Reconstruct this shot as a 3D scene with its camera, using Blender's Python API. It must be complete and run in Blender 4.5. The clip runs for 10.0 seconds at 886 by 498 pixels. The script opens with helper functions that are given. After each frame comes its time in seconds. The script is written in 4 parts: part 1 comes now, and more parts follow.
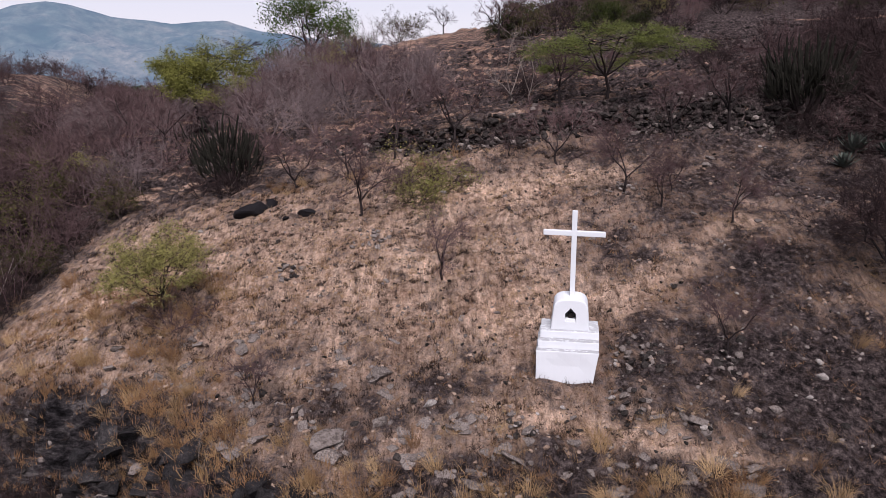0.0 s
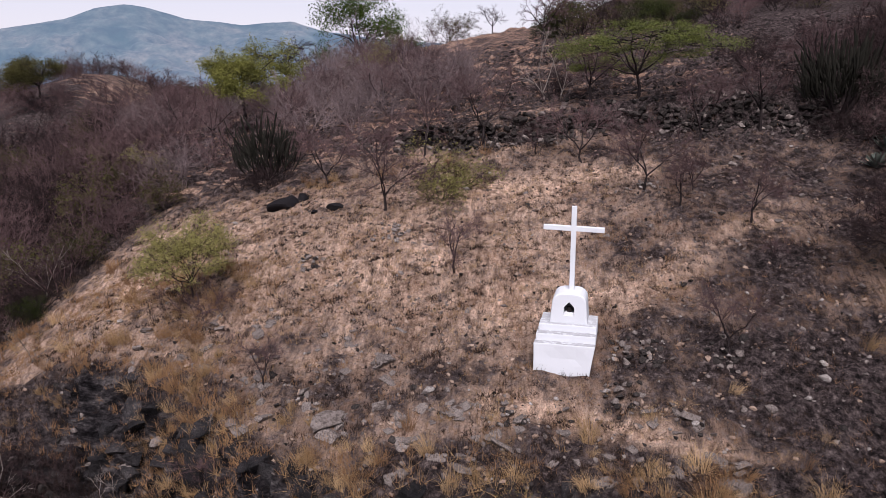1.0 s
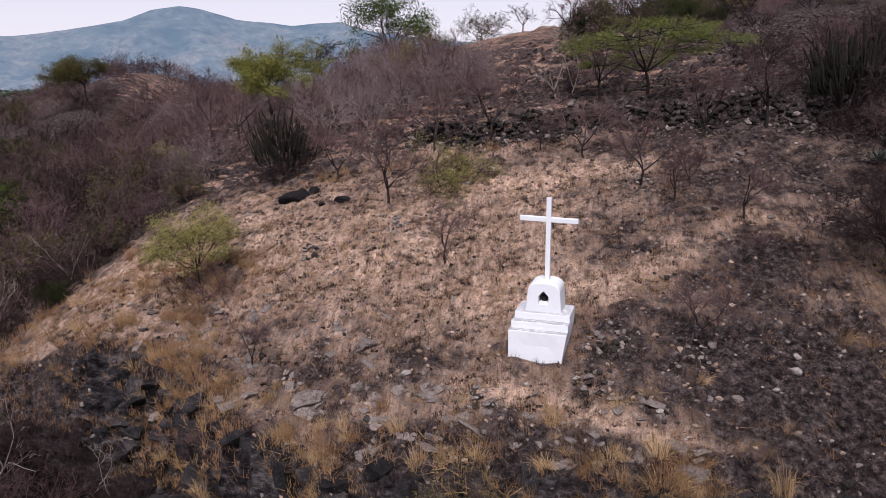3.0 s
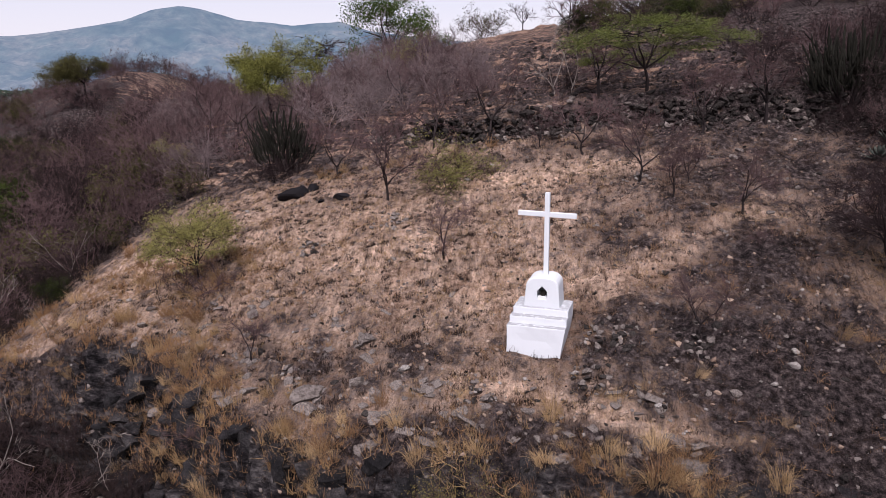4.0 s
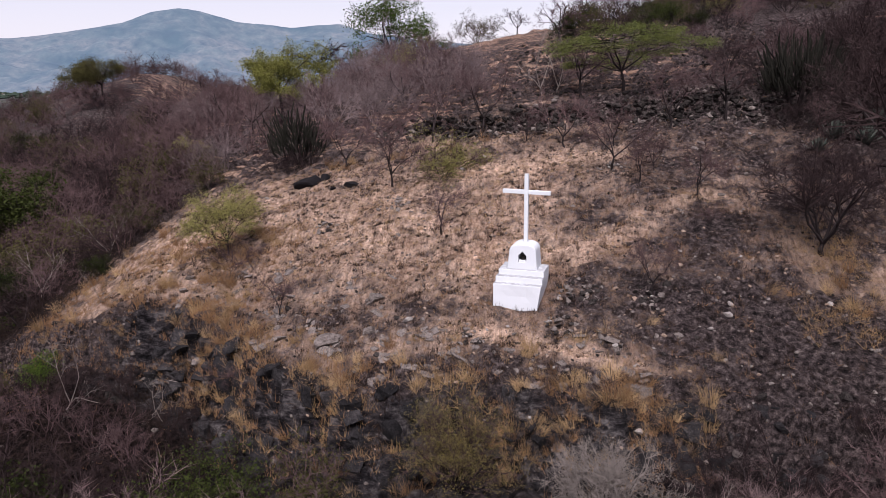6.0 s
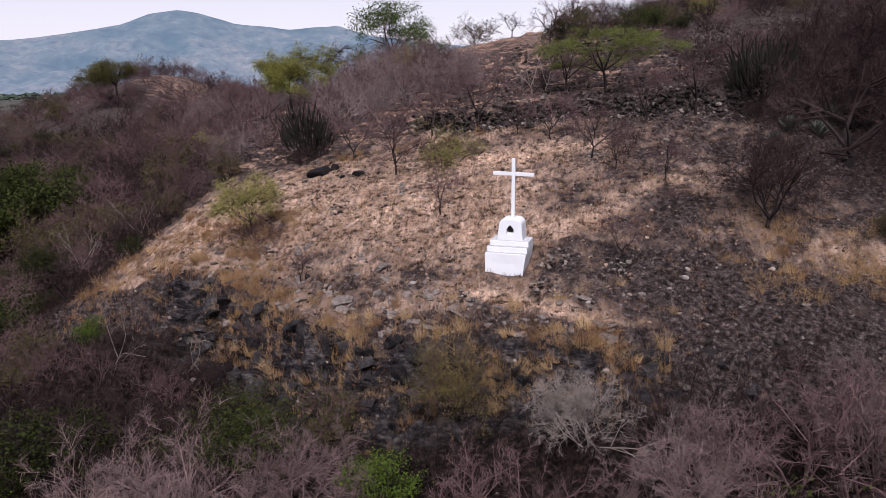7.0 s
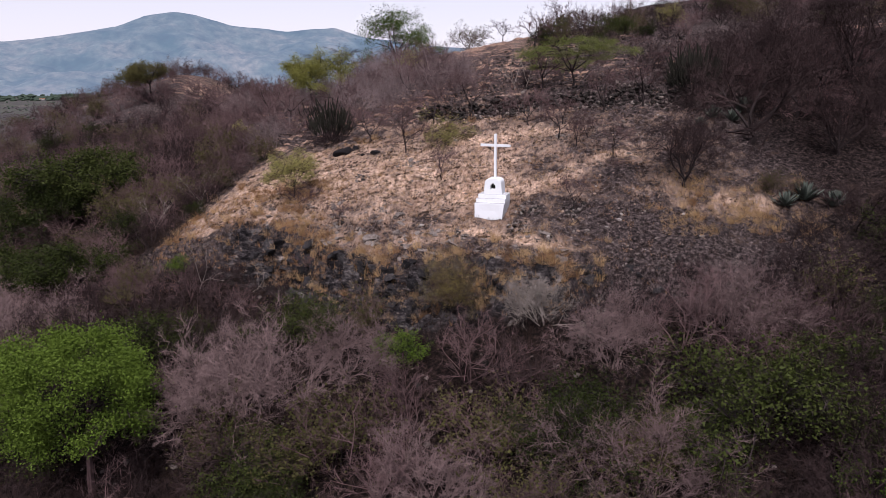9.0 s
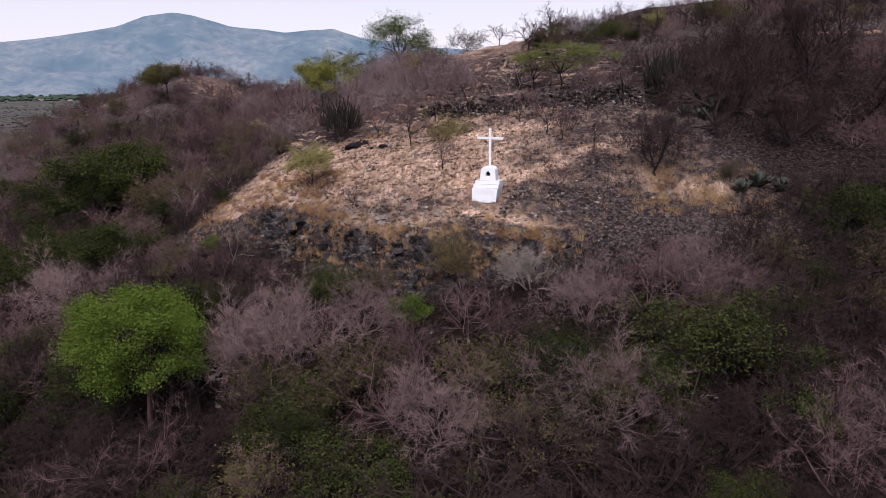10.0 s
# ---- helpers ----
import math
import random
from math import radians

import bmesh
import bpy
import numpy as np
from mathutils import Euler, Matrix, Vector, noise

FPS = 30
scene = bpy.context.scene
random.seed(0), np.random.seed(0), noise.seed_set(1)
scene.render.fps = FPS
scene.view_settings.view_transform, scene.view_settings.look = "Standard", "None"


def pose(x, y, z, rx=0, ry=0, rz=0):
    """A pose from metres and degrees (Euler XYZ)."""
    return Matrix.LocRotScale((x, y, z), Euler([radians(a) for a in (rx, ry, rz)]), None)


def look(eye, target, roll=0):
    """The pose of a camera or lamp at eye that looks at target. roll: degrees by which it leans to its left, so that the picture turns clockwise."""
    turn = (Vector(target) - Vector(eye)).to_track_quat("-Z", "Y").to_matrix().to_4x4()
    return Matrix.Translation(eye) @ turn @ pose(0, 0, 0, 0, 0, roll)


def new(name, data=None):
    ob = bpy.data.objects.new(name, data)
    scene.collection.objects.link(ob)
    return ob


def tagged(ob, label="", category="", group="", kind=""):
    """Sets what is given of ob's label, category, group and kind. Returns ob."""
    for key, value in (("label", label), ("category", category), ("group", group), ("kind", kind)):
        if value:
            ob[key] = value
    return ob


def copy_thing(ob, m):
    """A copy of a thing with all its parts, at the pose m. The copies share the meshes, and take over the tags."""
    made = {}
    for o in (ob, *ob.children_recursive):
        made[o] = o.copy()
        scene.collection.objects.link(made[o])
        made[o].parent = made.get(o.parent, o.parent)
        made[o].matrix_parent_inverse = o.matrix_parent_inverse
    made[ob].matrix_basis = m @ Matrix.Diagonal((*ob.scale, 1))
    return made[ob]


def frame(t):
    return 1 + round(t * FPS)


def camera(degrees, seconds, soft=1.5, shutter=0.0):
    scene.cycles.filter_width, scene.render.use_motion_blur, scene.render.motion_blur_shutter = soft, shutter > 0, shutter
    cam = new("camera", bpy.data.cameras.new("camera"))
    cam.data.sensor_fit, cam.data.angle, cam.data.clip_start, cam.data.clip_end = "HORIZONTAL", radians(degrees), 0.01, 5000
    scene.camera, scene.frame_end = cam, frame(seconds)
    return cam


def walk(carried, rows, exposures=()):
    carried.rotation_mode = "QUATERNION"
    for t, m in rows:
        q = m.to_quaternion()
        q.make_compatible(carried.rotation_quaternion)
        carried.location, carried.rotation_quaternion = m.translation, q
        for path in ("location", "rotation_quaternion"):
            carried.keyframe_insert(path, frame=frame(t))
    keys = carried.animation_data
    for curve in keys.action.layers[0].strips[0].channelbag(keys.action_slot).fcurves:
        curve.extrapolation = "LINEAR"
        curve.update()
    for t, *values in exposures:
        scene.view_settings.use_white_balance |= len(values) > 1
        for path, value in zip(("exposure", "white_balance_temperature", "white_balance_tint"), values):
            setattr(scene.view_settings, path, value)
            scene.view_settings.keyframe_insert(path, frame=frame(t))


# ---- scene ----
cam = camera(64.7, 10.0, 0.7)
METRES, EYE, TILT, LEAN, TURN = 20.0, 5.75, 0.0, 0.0, 0.0
ROWS = [
    (0.0, 0.0, 0.0, 0.0, -0.16, -14.34, 0.62),
    (0.5, 0.0291, -0.0112, -0.0006, 2.38, -14.35, 0.64),
    (1.0, 0.0551, -0.0206, -0.002, 4.78, -14.31, 0.7),
    (1.5, 0.0778, -0.0282, -0.0034, 6.66, -14.29, 0.73),
    (2.0, 0.0992, -0.0347, -0.0038, 8.15, -14.29, 0.75),
    (2.5, 0.1175, -0.0389, -0.0046, 8.47, -14.27, 0.75),
    (4.0, 0.1236, -0.0409, -0.0117, 8.49, -14.3, 0.81),
    (4.5, 0.125, -0.048, -0.0102, 8.53, -14.26, 0.82),
    (5.0, 0.1299, -0.0766, -0.0096, 8.56, -14.24, 0.82),
    (5.5, 0.1382, -0.127, -0.0099, 8.5, -14.2, 0.81),
    (7.0, 0.1672, -0.3281, -0.0151, 8.26, -14.0, 0.8),
    (7.5, 0.1777, -0.4104, -0.0171, 8.19, -13.94, 0.79),
    (8.0, 0.1888, -0.5026, -0.0194, 8.1, -13.89, 0.75),
    (8.5, 0.2, -0.5934, -0.0209, 8.03, -13.86, 0.73),
    (9.0, 0.2115, -0.6927, -0.0223, 7.97, -13.84, 0.71),
    (9.5, 0.2225, -0.7948, -0.0211, 7.91, -13.79, 0.68),
    (10.0, 0.233, -0.8978, -0.0207, 7.84, -13.76, 0.62),
]
walk(cam, [(t, pose(0, 0, EYE, TILT, LEAN, TURN) @ pose(METRES * x, METRES * y, METRES * z, 90 + pitch, roll, yaw)) for t, x, y, z, yaw, pitch, roll in ROWS], [(0.0, 0.43, 6100, 18), (10.0, 0.54, 6100, 19)])

# world, sun and exposure: a hazy evening sky with a wide, weak sun
SUN_EL, SUN_AZ = 54.0, 178.0
world = bpy.data.worlds.new("world")
scene.world = world
world.use_nodes = True
wn = world.node_tree
sky = wn.nodes.new("ShaderNodeTexSky")
sky.sky_type, sky.sun_disc = "NISHITA", False
sky.sun_elevation, sky.sun_rotation = radians(SUN_EL), radians(SUN_AZ)
sky.air_density, sky.dust_density, sky.ozone_density = 1.0, 1.5, 1.0
scaled = wn.nodes.new("ShaderNodeVectorMath")
scaled.operation = "SCALE"
scaled.inputs["Scale"].default_value = 0.10
wn.links.new(sky.outputs[0], scaled.inputs[0])
veil = wn.nodes.new("ShaderNodeMix")
veil.data_type = "RGBA"
veil.inputs[0].default_value = 0.66
wn.links.new(scaled.outputs[0], veil.inputs[6])
tcw = wn.nodes.new("ShaderNodeTexCoord")
sepw = wn.nodes.new("ShaderNodeSeparateXYZ")
haze = wn.nodes.new("ShaderNodeValToRGB")
wn.links.new(tcw.outputs["Generated"], sepw.inputs[0])
wn.links.new(sepw.outputs["Z"], haze.inputs[0])
haze.color_ramp.elements[0].color = (1.05, 0.97, 1.01, 1)
haze.color_ramp.elements[1].color = (0.17, 0.165, 0.21, 1)
haze.color_ramp.elements[1].position = 0.5
wn.links.new(haze.outputs[0], veil.inputs[7])
wn.links.new(veil.outputs[2], wn.nodes["Background"].inputs[0])
wn.nodes["Background"].inputs[1].default_value = 0.82
sun = new("sun", bpy.data.lights.new("sun", "SUN"))
sun.data.energy, sun.data.angle, sun.data.color = 4.6, radians(26), (1.0, 0.95, 0.91)
sun_dir = Vector((math.sin(radians(SUN_AZ)) * math.cos(radians(SUN_EL)), math.cos(radians(SUN_AZ)) * math.cos(radians(SUN_EL)), math.sin(radians(SUN_EL))))
sun.matrix_world = look(sun_dir * 100, (0, 0, 0))


# ---- materials ----
def nodes_of(name):
    m = bpy.data.materials.new(name)
    m.use_nodes = True
    nt = m.node_tree
    return m, nt, nt.nodes["Principled BSDF"]


def noise_node(nt, scale, detail=4, rough=0.6, coord="Object"):
    tc = nt.nodes.new("ShaderNodeTexCoord")
    n = nt.nodes.new("ShaderNodeTexNoise")
    n.inputs["Scale"].default_value, n.inputs["Detail"].default_value, n.inputs["Roughness"].default_value = scale, detail, rough
    nt.links.new(tc.outputs[coord], n.inputs["Vector"])
    return n.outputs["Fac"]


def ramp(nt, fac, stops):
    r = nt.nodes.new("ShaderNodeValToRGB")
    els = r.color_ramp.elements
    while len(els) < len(stops):
        els.new(0.5)
    for e, (p, c) in zip(els, stops):
        e.position, e.color = p, (*c, 1)
    nt.links.new(fac, r.inputs[0])
    return r.outputs[0]


def mix(nt, fac, a, b, mode="MIX"):
    m = nt.nodes.new("ShaderNodeMix")
    m.data_type, m.blend_type = "RGBA", mode
    for sock, v in ((m.inputs[0], fac), (m.inputs[6], a), (m.inputs[7], b)):
        if isinstance(v, (int, float)):
            sock.default_value = v
        elif isinstance(v, tuple):
            sock.default_value = (*v, 1)
        else:
            nt.links.new(v, sock)
    return m.outputs[2]


def calc(nt, op, a, b=0.0, clamp=False):
    m = nt.nodes.new("ShaderNodeMath")
    m.operation, m.use_clamp = op, clamp
    for sock, v in zip(m.inputs, (a, b)):
        if isinstance(v, (int, float)):
            sock.default_value = v
        else:
            nt.links.new(v, sock)
    return m.outputs[0]


def bump(nt, b, fac, strength, distance):
    n = nt.nodes.new("ShaderNodeBump")
    n.inputs["Strength"].default_value, n.inputs["Distance"].default_value = strength, distance
    nt.links.new(fac, n.inputs["Height"])
    nt.links.new(n.outputs[0], b.inputs["Normal"])


def attr(nt, name):
    a = nt.nodes.new("ShaderNodeAttribute")
    a.attribute_name = name
    return a.outputs["Fac"]


def plant_mat(name, dark, light, rough=0.8, translucent=0.0):
    """Bark or leaves: colour differs from plant to plant and from piece to piece."""
    m, nt, b = nodes_of(name)
    oi = nt.nodes.new("ShaderNodeObjectInfo")
    geo = nt.nodes.new("ShaderNodeNewGeometry")
    f = calc(nt, "ADD", calc(nt, "MULTIPLY", oi.outputs["Random"], 0.62), calc(nt, "MULTIPLY", geo.outputs["Random Per Island"], 0.38))
    c = mix(nt, f, dark, light)
    n = noise_node(nt, 3.0, 3)
    c = mix(nt, calc(nt, "MULTIPLY", n, 0.5), c, tuple(v * 0.55 for v in dark))
    nt.links.new(c, b.inputs["Base Color"])
    b.inputs["Roughness"].default_value = rough
    b.inputs["Specular IOR Level"].default_value = 0.04
    if translucent:
        t = nt.nodes.new("ShaderNodeBsdfTranslucent")
        nt.links.new(c, t.inputs[0])
        mx = nt.nodes.new("ShaderNodeMixShader")
        mx.inputs[0].default_value = translucent
        nt.links.new(b.outputs[0], mx.inputs[1])
        nt.links.new(t.outputs[0], mx.inputs[2])
        nt.links.new(mx.outputs[0], nt.nodes["Material Output"].inputs[0])
    return m


BARK_MAUVE = plant_mat("mauve_twigs", (0.030, 0.0185, 0.019), (0.17, 0.108, 0.106))
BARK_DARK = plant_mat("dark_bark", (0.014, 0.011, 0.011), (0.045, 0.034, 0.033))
# darker twigs; on the dark shrubs their tone stands in for shade
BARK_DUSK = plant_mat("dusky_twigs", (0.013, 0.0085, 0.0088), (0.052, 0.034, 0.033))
BARK_PALE = plant_mat("pale_twigs", (0.13, 0.108, 0.096), (0.28, 0.238, 0.210))
BARK_ROSE = plant_mat("rosy_twigs", (0.066, 0.044, 0.043), (0.20, 0.140, 0.134))
LEAF_LIME = plant_mat("lime_leaves", (0.15, 0.14, 0.045), (0.31, 0.28, 0.10), 0.6, 0.25)
LEAF_GREEN = plant_mat("fresh_leaves", (0.034, 0.056, 0.009), (0.12, 0.175, 0.026), 0.55, 0.25)
LEAF_DARK = plant_mat("dark_leaves", (0.012, 0.0165, 0.005), (0.055, 0.066, 0.017), 0.55, 0.2)
LEAF_OLIVE = plant_mat("olive_leaves", (0.034, 0.032, 0.013), (0.115, 0.104, 0.037), 0.7, 0.2)
LEAF_OLIVE2 = plant_mat("yellow_olive_leaves", (0.095, 0.078, 0.028), (0.20, 0.158, 0.06), 0.7, 0.2)
LEAF_ACACIA = plant_mat("acacia_leaves", (0.10, 0.105, 0.027), (0.23, 0.22, 0.058), 0.7, 0.2)
LEAF_MID = plant_mat("thorn_leaves", (0.065, 0.082, 0.022), (0.165, 0.18, 0.052), 0.6, 0.2)
STRAW = plant_mat("straw", (0.27, 0.165, 0.075), (0.66, 0.46, 0.26), 0.7, 0.2)
RUST_GRASS = plant_mat("rust_grass", (0.15, 0.08, 0.043), (0.42, 0.25, 0.125), 0.7, 0.2)
CACTUS = plant_mat("cactus_skin", (0.011, 0.0105, 0.0085), (0.034, 0.032, 0.025), 0.7)
AGAVE = plant_mat("agave_skin", (0.05, 0.06, 0.05), (0.12, 0.135, 0.112), 0.5)


def stone_mat(name, dark, light, spot):
    m, nt, b = nodes_of(name)
    oi = nt.nodes.new("ShaderNodeObjectInfo")
    geo = nt.nodes.new("ShaderNodeNewGeometry")
    f = calc(nt, "ADD", calc(nt, "MULTIPLY", oi.outputs["Random"], 0.5), calc(nt, "MULTIPLY", geo.outputs["Random Per Island"], 0.5))
    c = mix(nt, f, dark, light)
    n1, n2 = noise_node(nt, 6.0, 6, 0.7), noise_node(nt, 40.0, 4, 0.7)
    c = mix(nt, ramp(nt, n1, [(0.42, (0, 0, 0)), (0.62, (1, 1, 1))]), c, spot)
    c = mix(nt, 0.35, c, ramp(nt, n2, [(0.3, (0.35, 0.35, 0.35)), (0.7, (1, 1, 1))]), "MULTIPLY")
    nt.links.new(c, b.inputs["Base Color"])
    b.inputs["Roughness"].default_value = 0.9
    b.inputs["Specular IOR Level"].default_value = 0.08
    bump(nt, b, n2, 0.5, 0.02)
    return m


BARK_HAZE = plant_mat("grey_mauve_twigs", (0.095, 0.071, 0.071), (0.26, 0.196, 0.190))
CHAR = plant_mat("charcoal", (0.008, 0.007, 0.008), (0.018, 0.016, 0.017))
SOIL_CLOD = stone_mat("soil_clods", (0.20, 0.14, 0.105), (0.42, 0.31, 0.24), (0.15, 0.10, 0.075))
# burnt weeds on the knoll; between bushes this dark tone stands for shade
SCORCHED_SHADE = plant_mat("scorched_shade_stems", (0.010, 0.0065, 0.006), (0.044, 0.029, 0.023))
STONE = stone_mat("grey_stone", (0.10, 0.082, 0.075), (0.25, 0.21, 0.188), (0.07, 0.056, 0.049))
STONE_DARK = stone_mat("charred_stone", (0.012, 0.0098, 0.009), (0.065, 0.054, 0.049), (0.007, 0.006, 0.0055))
STONE_PALE = stone_mat("pale_stone", (0.22, 0.19, 0.17), (0.40, 0.36, 0.33), (0.16, 0.135, 0.12))

# bedrock of the outcrop: dull grey faces, sooty seams
BEDROCK, nt, b = nodes_of("outcrop_rock")
geo = nt.nodes.new("ShaderNodeNewGeometry")
oi = nt.nodes.new("ShaderNodeObjectInfo")
n1, n2, n3 = noise_node(nt, 1.1, 7, 0.72, "Object"), noise_node(nt, 9.0, 7, 0.75), noise_node(nt, 45.0, 4, 0.7)
c = ramp(nt, calc(nt, "ADD", calc(nt, "MULTIPLY", n1, 0.8), calc(nt, "MULTIPLY", oi.outputs["Random"], 0.2)), [(0.36, (0.011, 0.0100, 0.0105)), (0.50, (0.028, 0.025, 0.026)), (0.62, (0.050, 0.044, 0.044)), (0.78, (0.15, 0.135, 0.128))])
c = mix(nt, 0.8, c, ramp(nt, n2, [(0.36, (0.25, 0.24, 0.24)), (0.56, (1, 1, 1))]), "MULTIPLY")
nt.links.new(c, b.inputs["Base Color"])
b.inputs["Roughness"].default_value = 0.9
b.inputs["Specular IOR Level"].default_value = 0.1
bump(nt, b, calc(nt, "ADD", n2, calc(nt, "MULTIPLY", n3, 0.25)), 0.9, 0.05)

# bare soil, dry grass, ash and gravel
GROUND, nt, b = nodes_of("slope_ground")
n_far = noise_node(nt, 0.012, 6, 0.65)
n_big, n_mid, n_fine, n_grit = noise_node(nt, 0.35, 5), noise_node(nt, 1.3, 9, 0.72), noise_node(nt, 7.0, 8, 0.75), noise_node(nt, 34.0, 6, 0.8)
tan = ramp(nt, n_fine, [(0.32, (0.075, 0.052, 0.042)), (0.42, (0.355, 0.260, 0.203)), (0.52, (0.555, 0.420, 0.336)), (0.66, (0.77, 0.615, 0.505))])
tan = mix(nt, 1.0, tan, ramp(nt, n_mid, [(0.36, (0.45, 0.42, 0.41)), (0.48, (0.95, 0.93, 0.92)), (0.62, (1.35, 1.31, 1.27))]), "MULTIPLY")
ash = ramp(nt, n_fine, [(0.36, (0.007, 0.0058, 0.006)), (0.47, (0.038, 0.029, 0.0285)), (0.57, (0.105, 0.081, 0.077)), (0.70, (0.26, 0.207, 0.188))])
mpg = nt.nodes.new("ShaderNodeMapping")
mpg.inputs["Rotation"].default_value = (0, 0, radians(-22))
mpg.inputs["Scale"].default_value = (7.0, 1.6, 1.6)
tcg = nt.nodes.new("ShaderNodeTexCoord")
combed = nt.nodes.new("ShaderNodeTexNoise")
combed.inputs["Scale"].default_value, combed.inputs["Detail"].default_value, combed.inputs["Roughness"].default_value = 1.0, 9, 0.78
nt.links.new(tcg.outputs["Object"], mpg.inputs["Vector"])
nt.links.new(mpg.outputs[0], combed.inputs["Vector"])
tan = mix(nt, 1.0, tan, ramp(nt, combed.outputs["Fac"], [(0.36, (0.34, 0.31, 0.295)), (0.47, (0.90, 0.88, 0.86)), (0.62, (1.45, 1.40, 1.35))]), "MULTIPLY")
tan = mix(nt, 1.0, tan, ramp(nt, noise_node(nt, 0.6, 9, 0.7), [(0.36, (0.66, 0.60, 0.56)), (0.50, (1.0, 0.97, 0.95)), (0.64, (1.32, 1.30, 1.28))]), "MULTIPLY")
red = ramp(nt, n_fine, [(0.36, (0.04, 0.024, 0.019)), (0.47, (0.23, 0.135, 0.098)), (0.6, (0.52, 0.335, 0.24))])
mp = nt.nodes.new("ShaderNodeMapping")
mp.inputs["Scale"].default_value = (0.22, 2.6, 2.6)
tcs = nt.nodes.new("ShaderNodeTexCoord")
streak = nt.nodes.new("ShaderNodeTexNoise")
streak.inputs["Scale"].default_value, streak.inputs["Detail"].default_value, streak.inputs["Roughness"].default_value = 1.0, 8, 0.7
nt.links.new(tcs.outputs["Object"], mp.inputs["Vector"])
nt.links.new(mp.outputs[0], streak.inputs["Vector"])
burn_shade = calc(nt, "ADD", attr(nt, "burn_shade"), calc(nt, "MULTIPLY", attr(nt, "terrace"), calc(nt, "MULTIPLY", calc(nt, "SUBTRACT", streak.outputs["Fac"], 0.5), 6.0)))
burn_shade = calc(nt, "ADD", burn_shade, calc(nt, "MULTIPLY", calc(nt, "SUBTRACT", n_fine, 0.5), 1.7))
burn_shade = calc(nt, "ADD", burn_shade, calc(nt, "MULTIPLY", calc(nt, "SUBTRACT", n_mid, 0.5), 3.0))
soil = mix(nt, calc(nt, "MULTIPLY", attr(nt, "rust"), ramp(nt, n_mid, [(0.36, (0, 0, 0)), (0.5, (1, 1, 1))])), tan, red)
soil = mix(nt, ramp(nt, burn_shade, [(0.28, (0, 0, 0)), (0.50, (0.55, 0.55, 0.55)), (0.82, (1, 1, 1))]), soil, ash)
soil = mix(nt, 0.8, soil, ramp(nt, n_grit, [(0.36, (0.16, 0.145, 0.14)), (0.46, (0.85, 0.84, 0.83)), (0.56, (1.12, 1.12, 1.12))]), "MULTIPLY")
scrub = ramp(nt, calc(nt, "ADD", calc(nt, "MULTIPLY", n_big, 0.4), calc(nt, "MULTIPLY", n_far, 0.6)), [(0.3, (0.03, 0.023, 0.025)), (0.5, (0.062, 0.05, 0.051)), (0.62, (0.047, 0.047, 0.031)), (0.75, (0.11, 0.087, 0.078))])
soil = mix(nt, attr(nt, "far"), soil, scrub)
fields = ramp(nt, calc(nt, "ADD", calc(nt, "MULTIPLY", n_far, 0.65), calc(nt, "MULTIPLY", noise_node(nt, 0.06, 5, 0.7), 0.35)), [(0.38, (0.035, 0.035, 0.036)), (0.46, (0.07, 0.062, 0.062)), (0.52, (0.048, 0.056, 0.042)), (0.6, (0.115, 0.098, 0.092))])
# dark fallen leaves, blackened to stand for shade between the bushes
shade_litter = ramp(nt, n_fine, [(0.38, (0.003, 0.0022, 0.0022)), (0.5, (0.012, 0.008, 0.0075)), (0.66, (0.052, 0.031, 0.026))])
soil = mix(nt, attr(nt, "shade_litter"), soil, shade_litter)
mpr = nt.nodes.new("ShaderNodeMapping")
mpr.inputs["Rotation"].default_value = (0.3, 0.5, 0.6)
mpr.inputs["Scale"].default_value = (1.6, 3.2, 4.0)
tcr = nt.nodes.new("ShaderNodeTexCoord")
strata = nt.nodes.new("ShaderNodeTexNoise")
strata.inputs["Scale"].default_value, strata.inputs["Detail"].default_value, strata.inputs["Roughness"].default_value = 1.0, 9, 0.75
nt.links.new(tcr.outputs["Object"], mpr.inputs["Vector"])
nt.links.new(mpr.outputs[0], strata.inputs["Vector"])
bed = ramp(nt, strata.outputs["Fac"], [(0.38, (0.005, 0.0045, 0.005)), (0.47, (0.021, 0.018, 0.0195)), (0.55, (0.060, 0.052, 0.053)), (0.66, (0.19, 0.168, 0.162))])
soil = mix(nt, attr(nt, "rock"), soil, bed)
soil = mix(nt, attr(nt, "plain"), soil, fields)
nt.links.new(soil, b.inputs["Base Color"])
b.inputs["Roughness"].default_value = 0.95
b.inputs["Specular IOR Level"].default_value = 0.03
relief = calc(nt, "ADD", n_fine, calc(nt, "MULTIPLY", n_grit, 0.6))
bump(nt, b, calc(nt, "ADD", relief, calc(nt, "MULTIPLY", attr(nt, "rock"), calc(nt, "MULTIPLY", strata.outputs["Fac"], 2.2))), 1.0, 0.15)

# hazy wooded mountains, kilometres off
MOUNTAIN, nt, b = nodes_of("hazy_mountain")
n1, n2 = noise_node(nt, 0.004, 8), noise_node(nt, 0.022, 8, 0.7)
c = mix(nt, ramp(nt, n2, [(0.3, (0, 0, 0)), (0.7, (1, 1, 1))]), ramp(nt, n1, [(0.38, (0.03, 0.055, 0.05)), (0.5, (0.085, 0.105, 0.09)), (0.64, (0.15, 0.145, 0.12))]), (0.02, 0.035, 0.035))
nt.links.new(c, b.inputs["Base Color"])
b.inputs["Roughness"].default_value = 1.0
# a blue glow on the slopes stands in for the haze of distance
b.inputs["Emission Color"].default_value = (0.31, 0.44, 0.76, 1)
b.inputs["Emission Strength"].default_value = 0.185

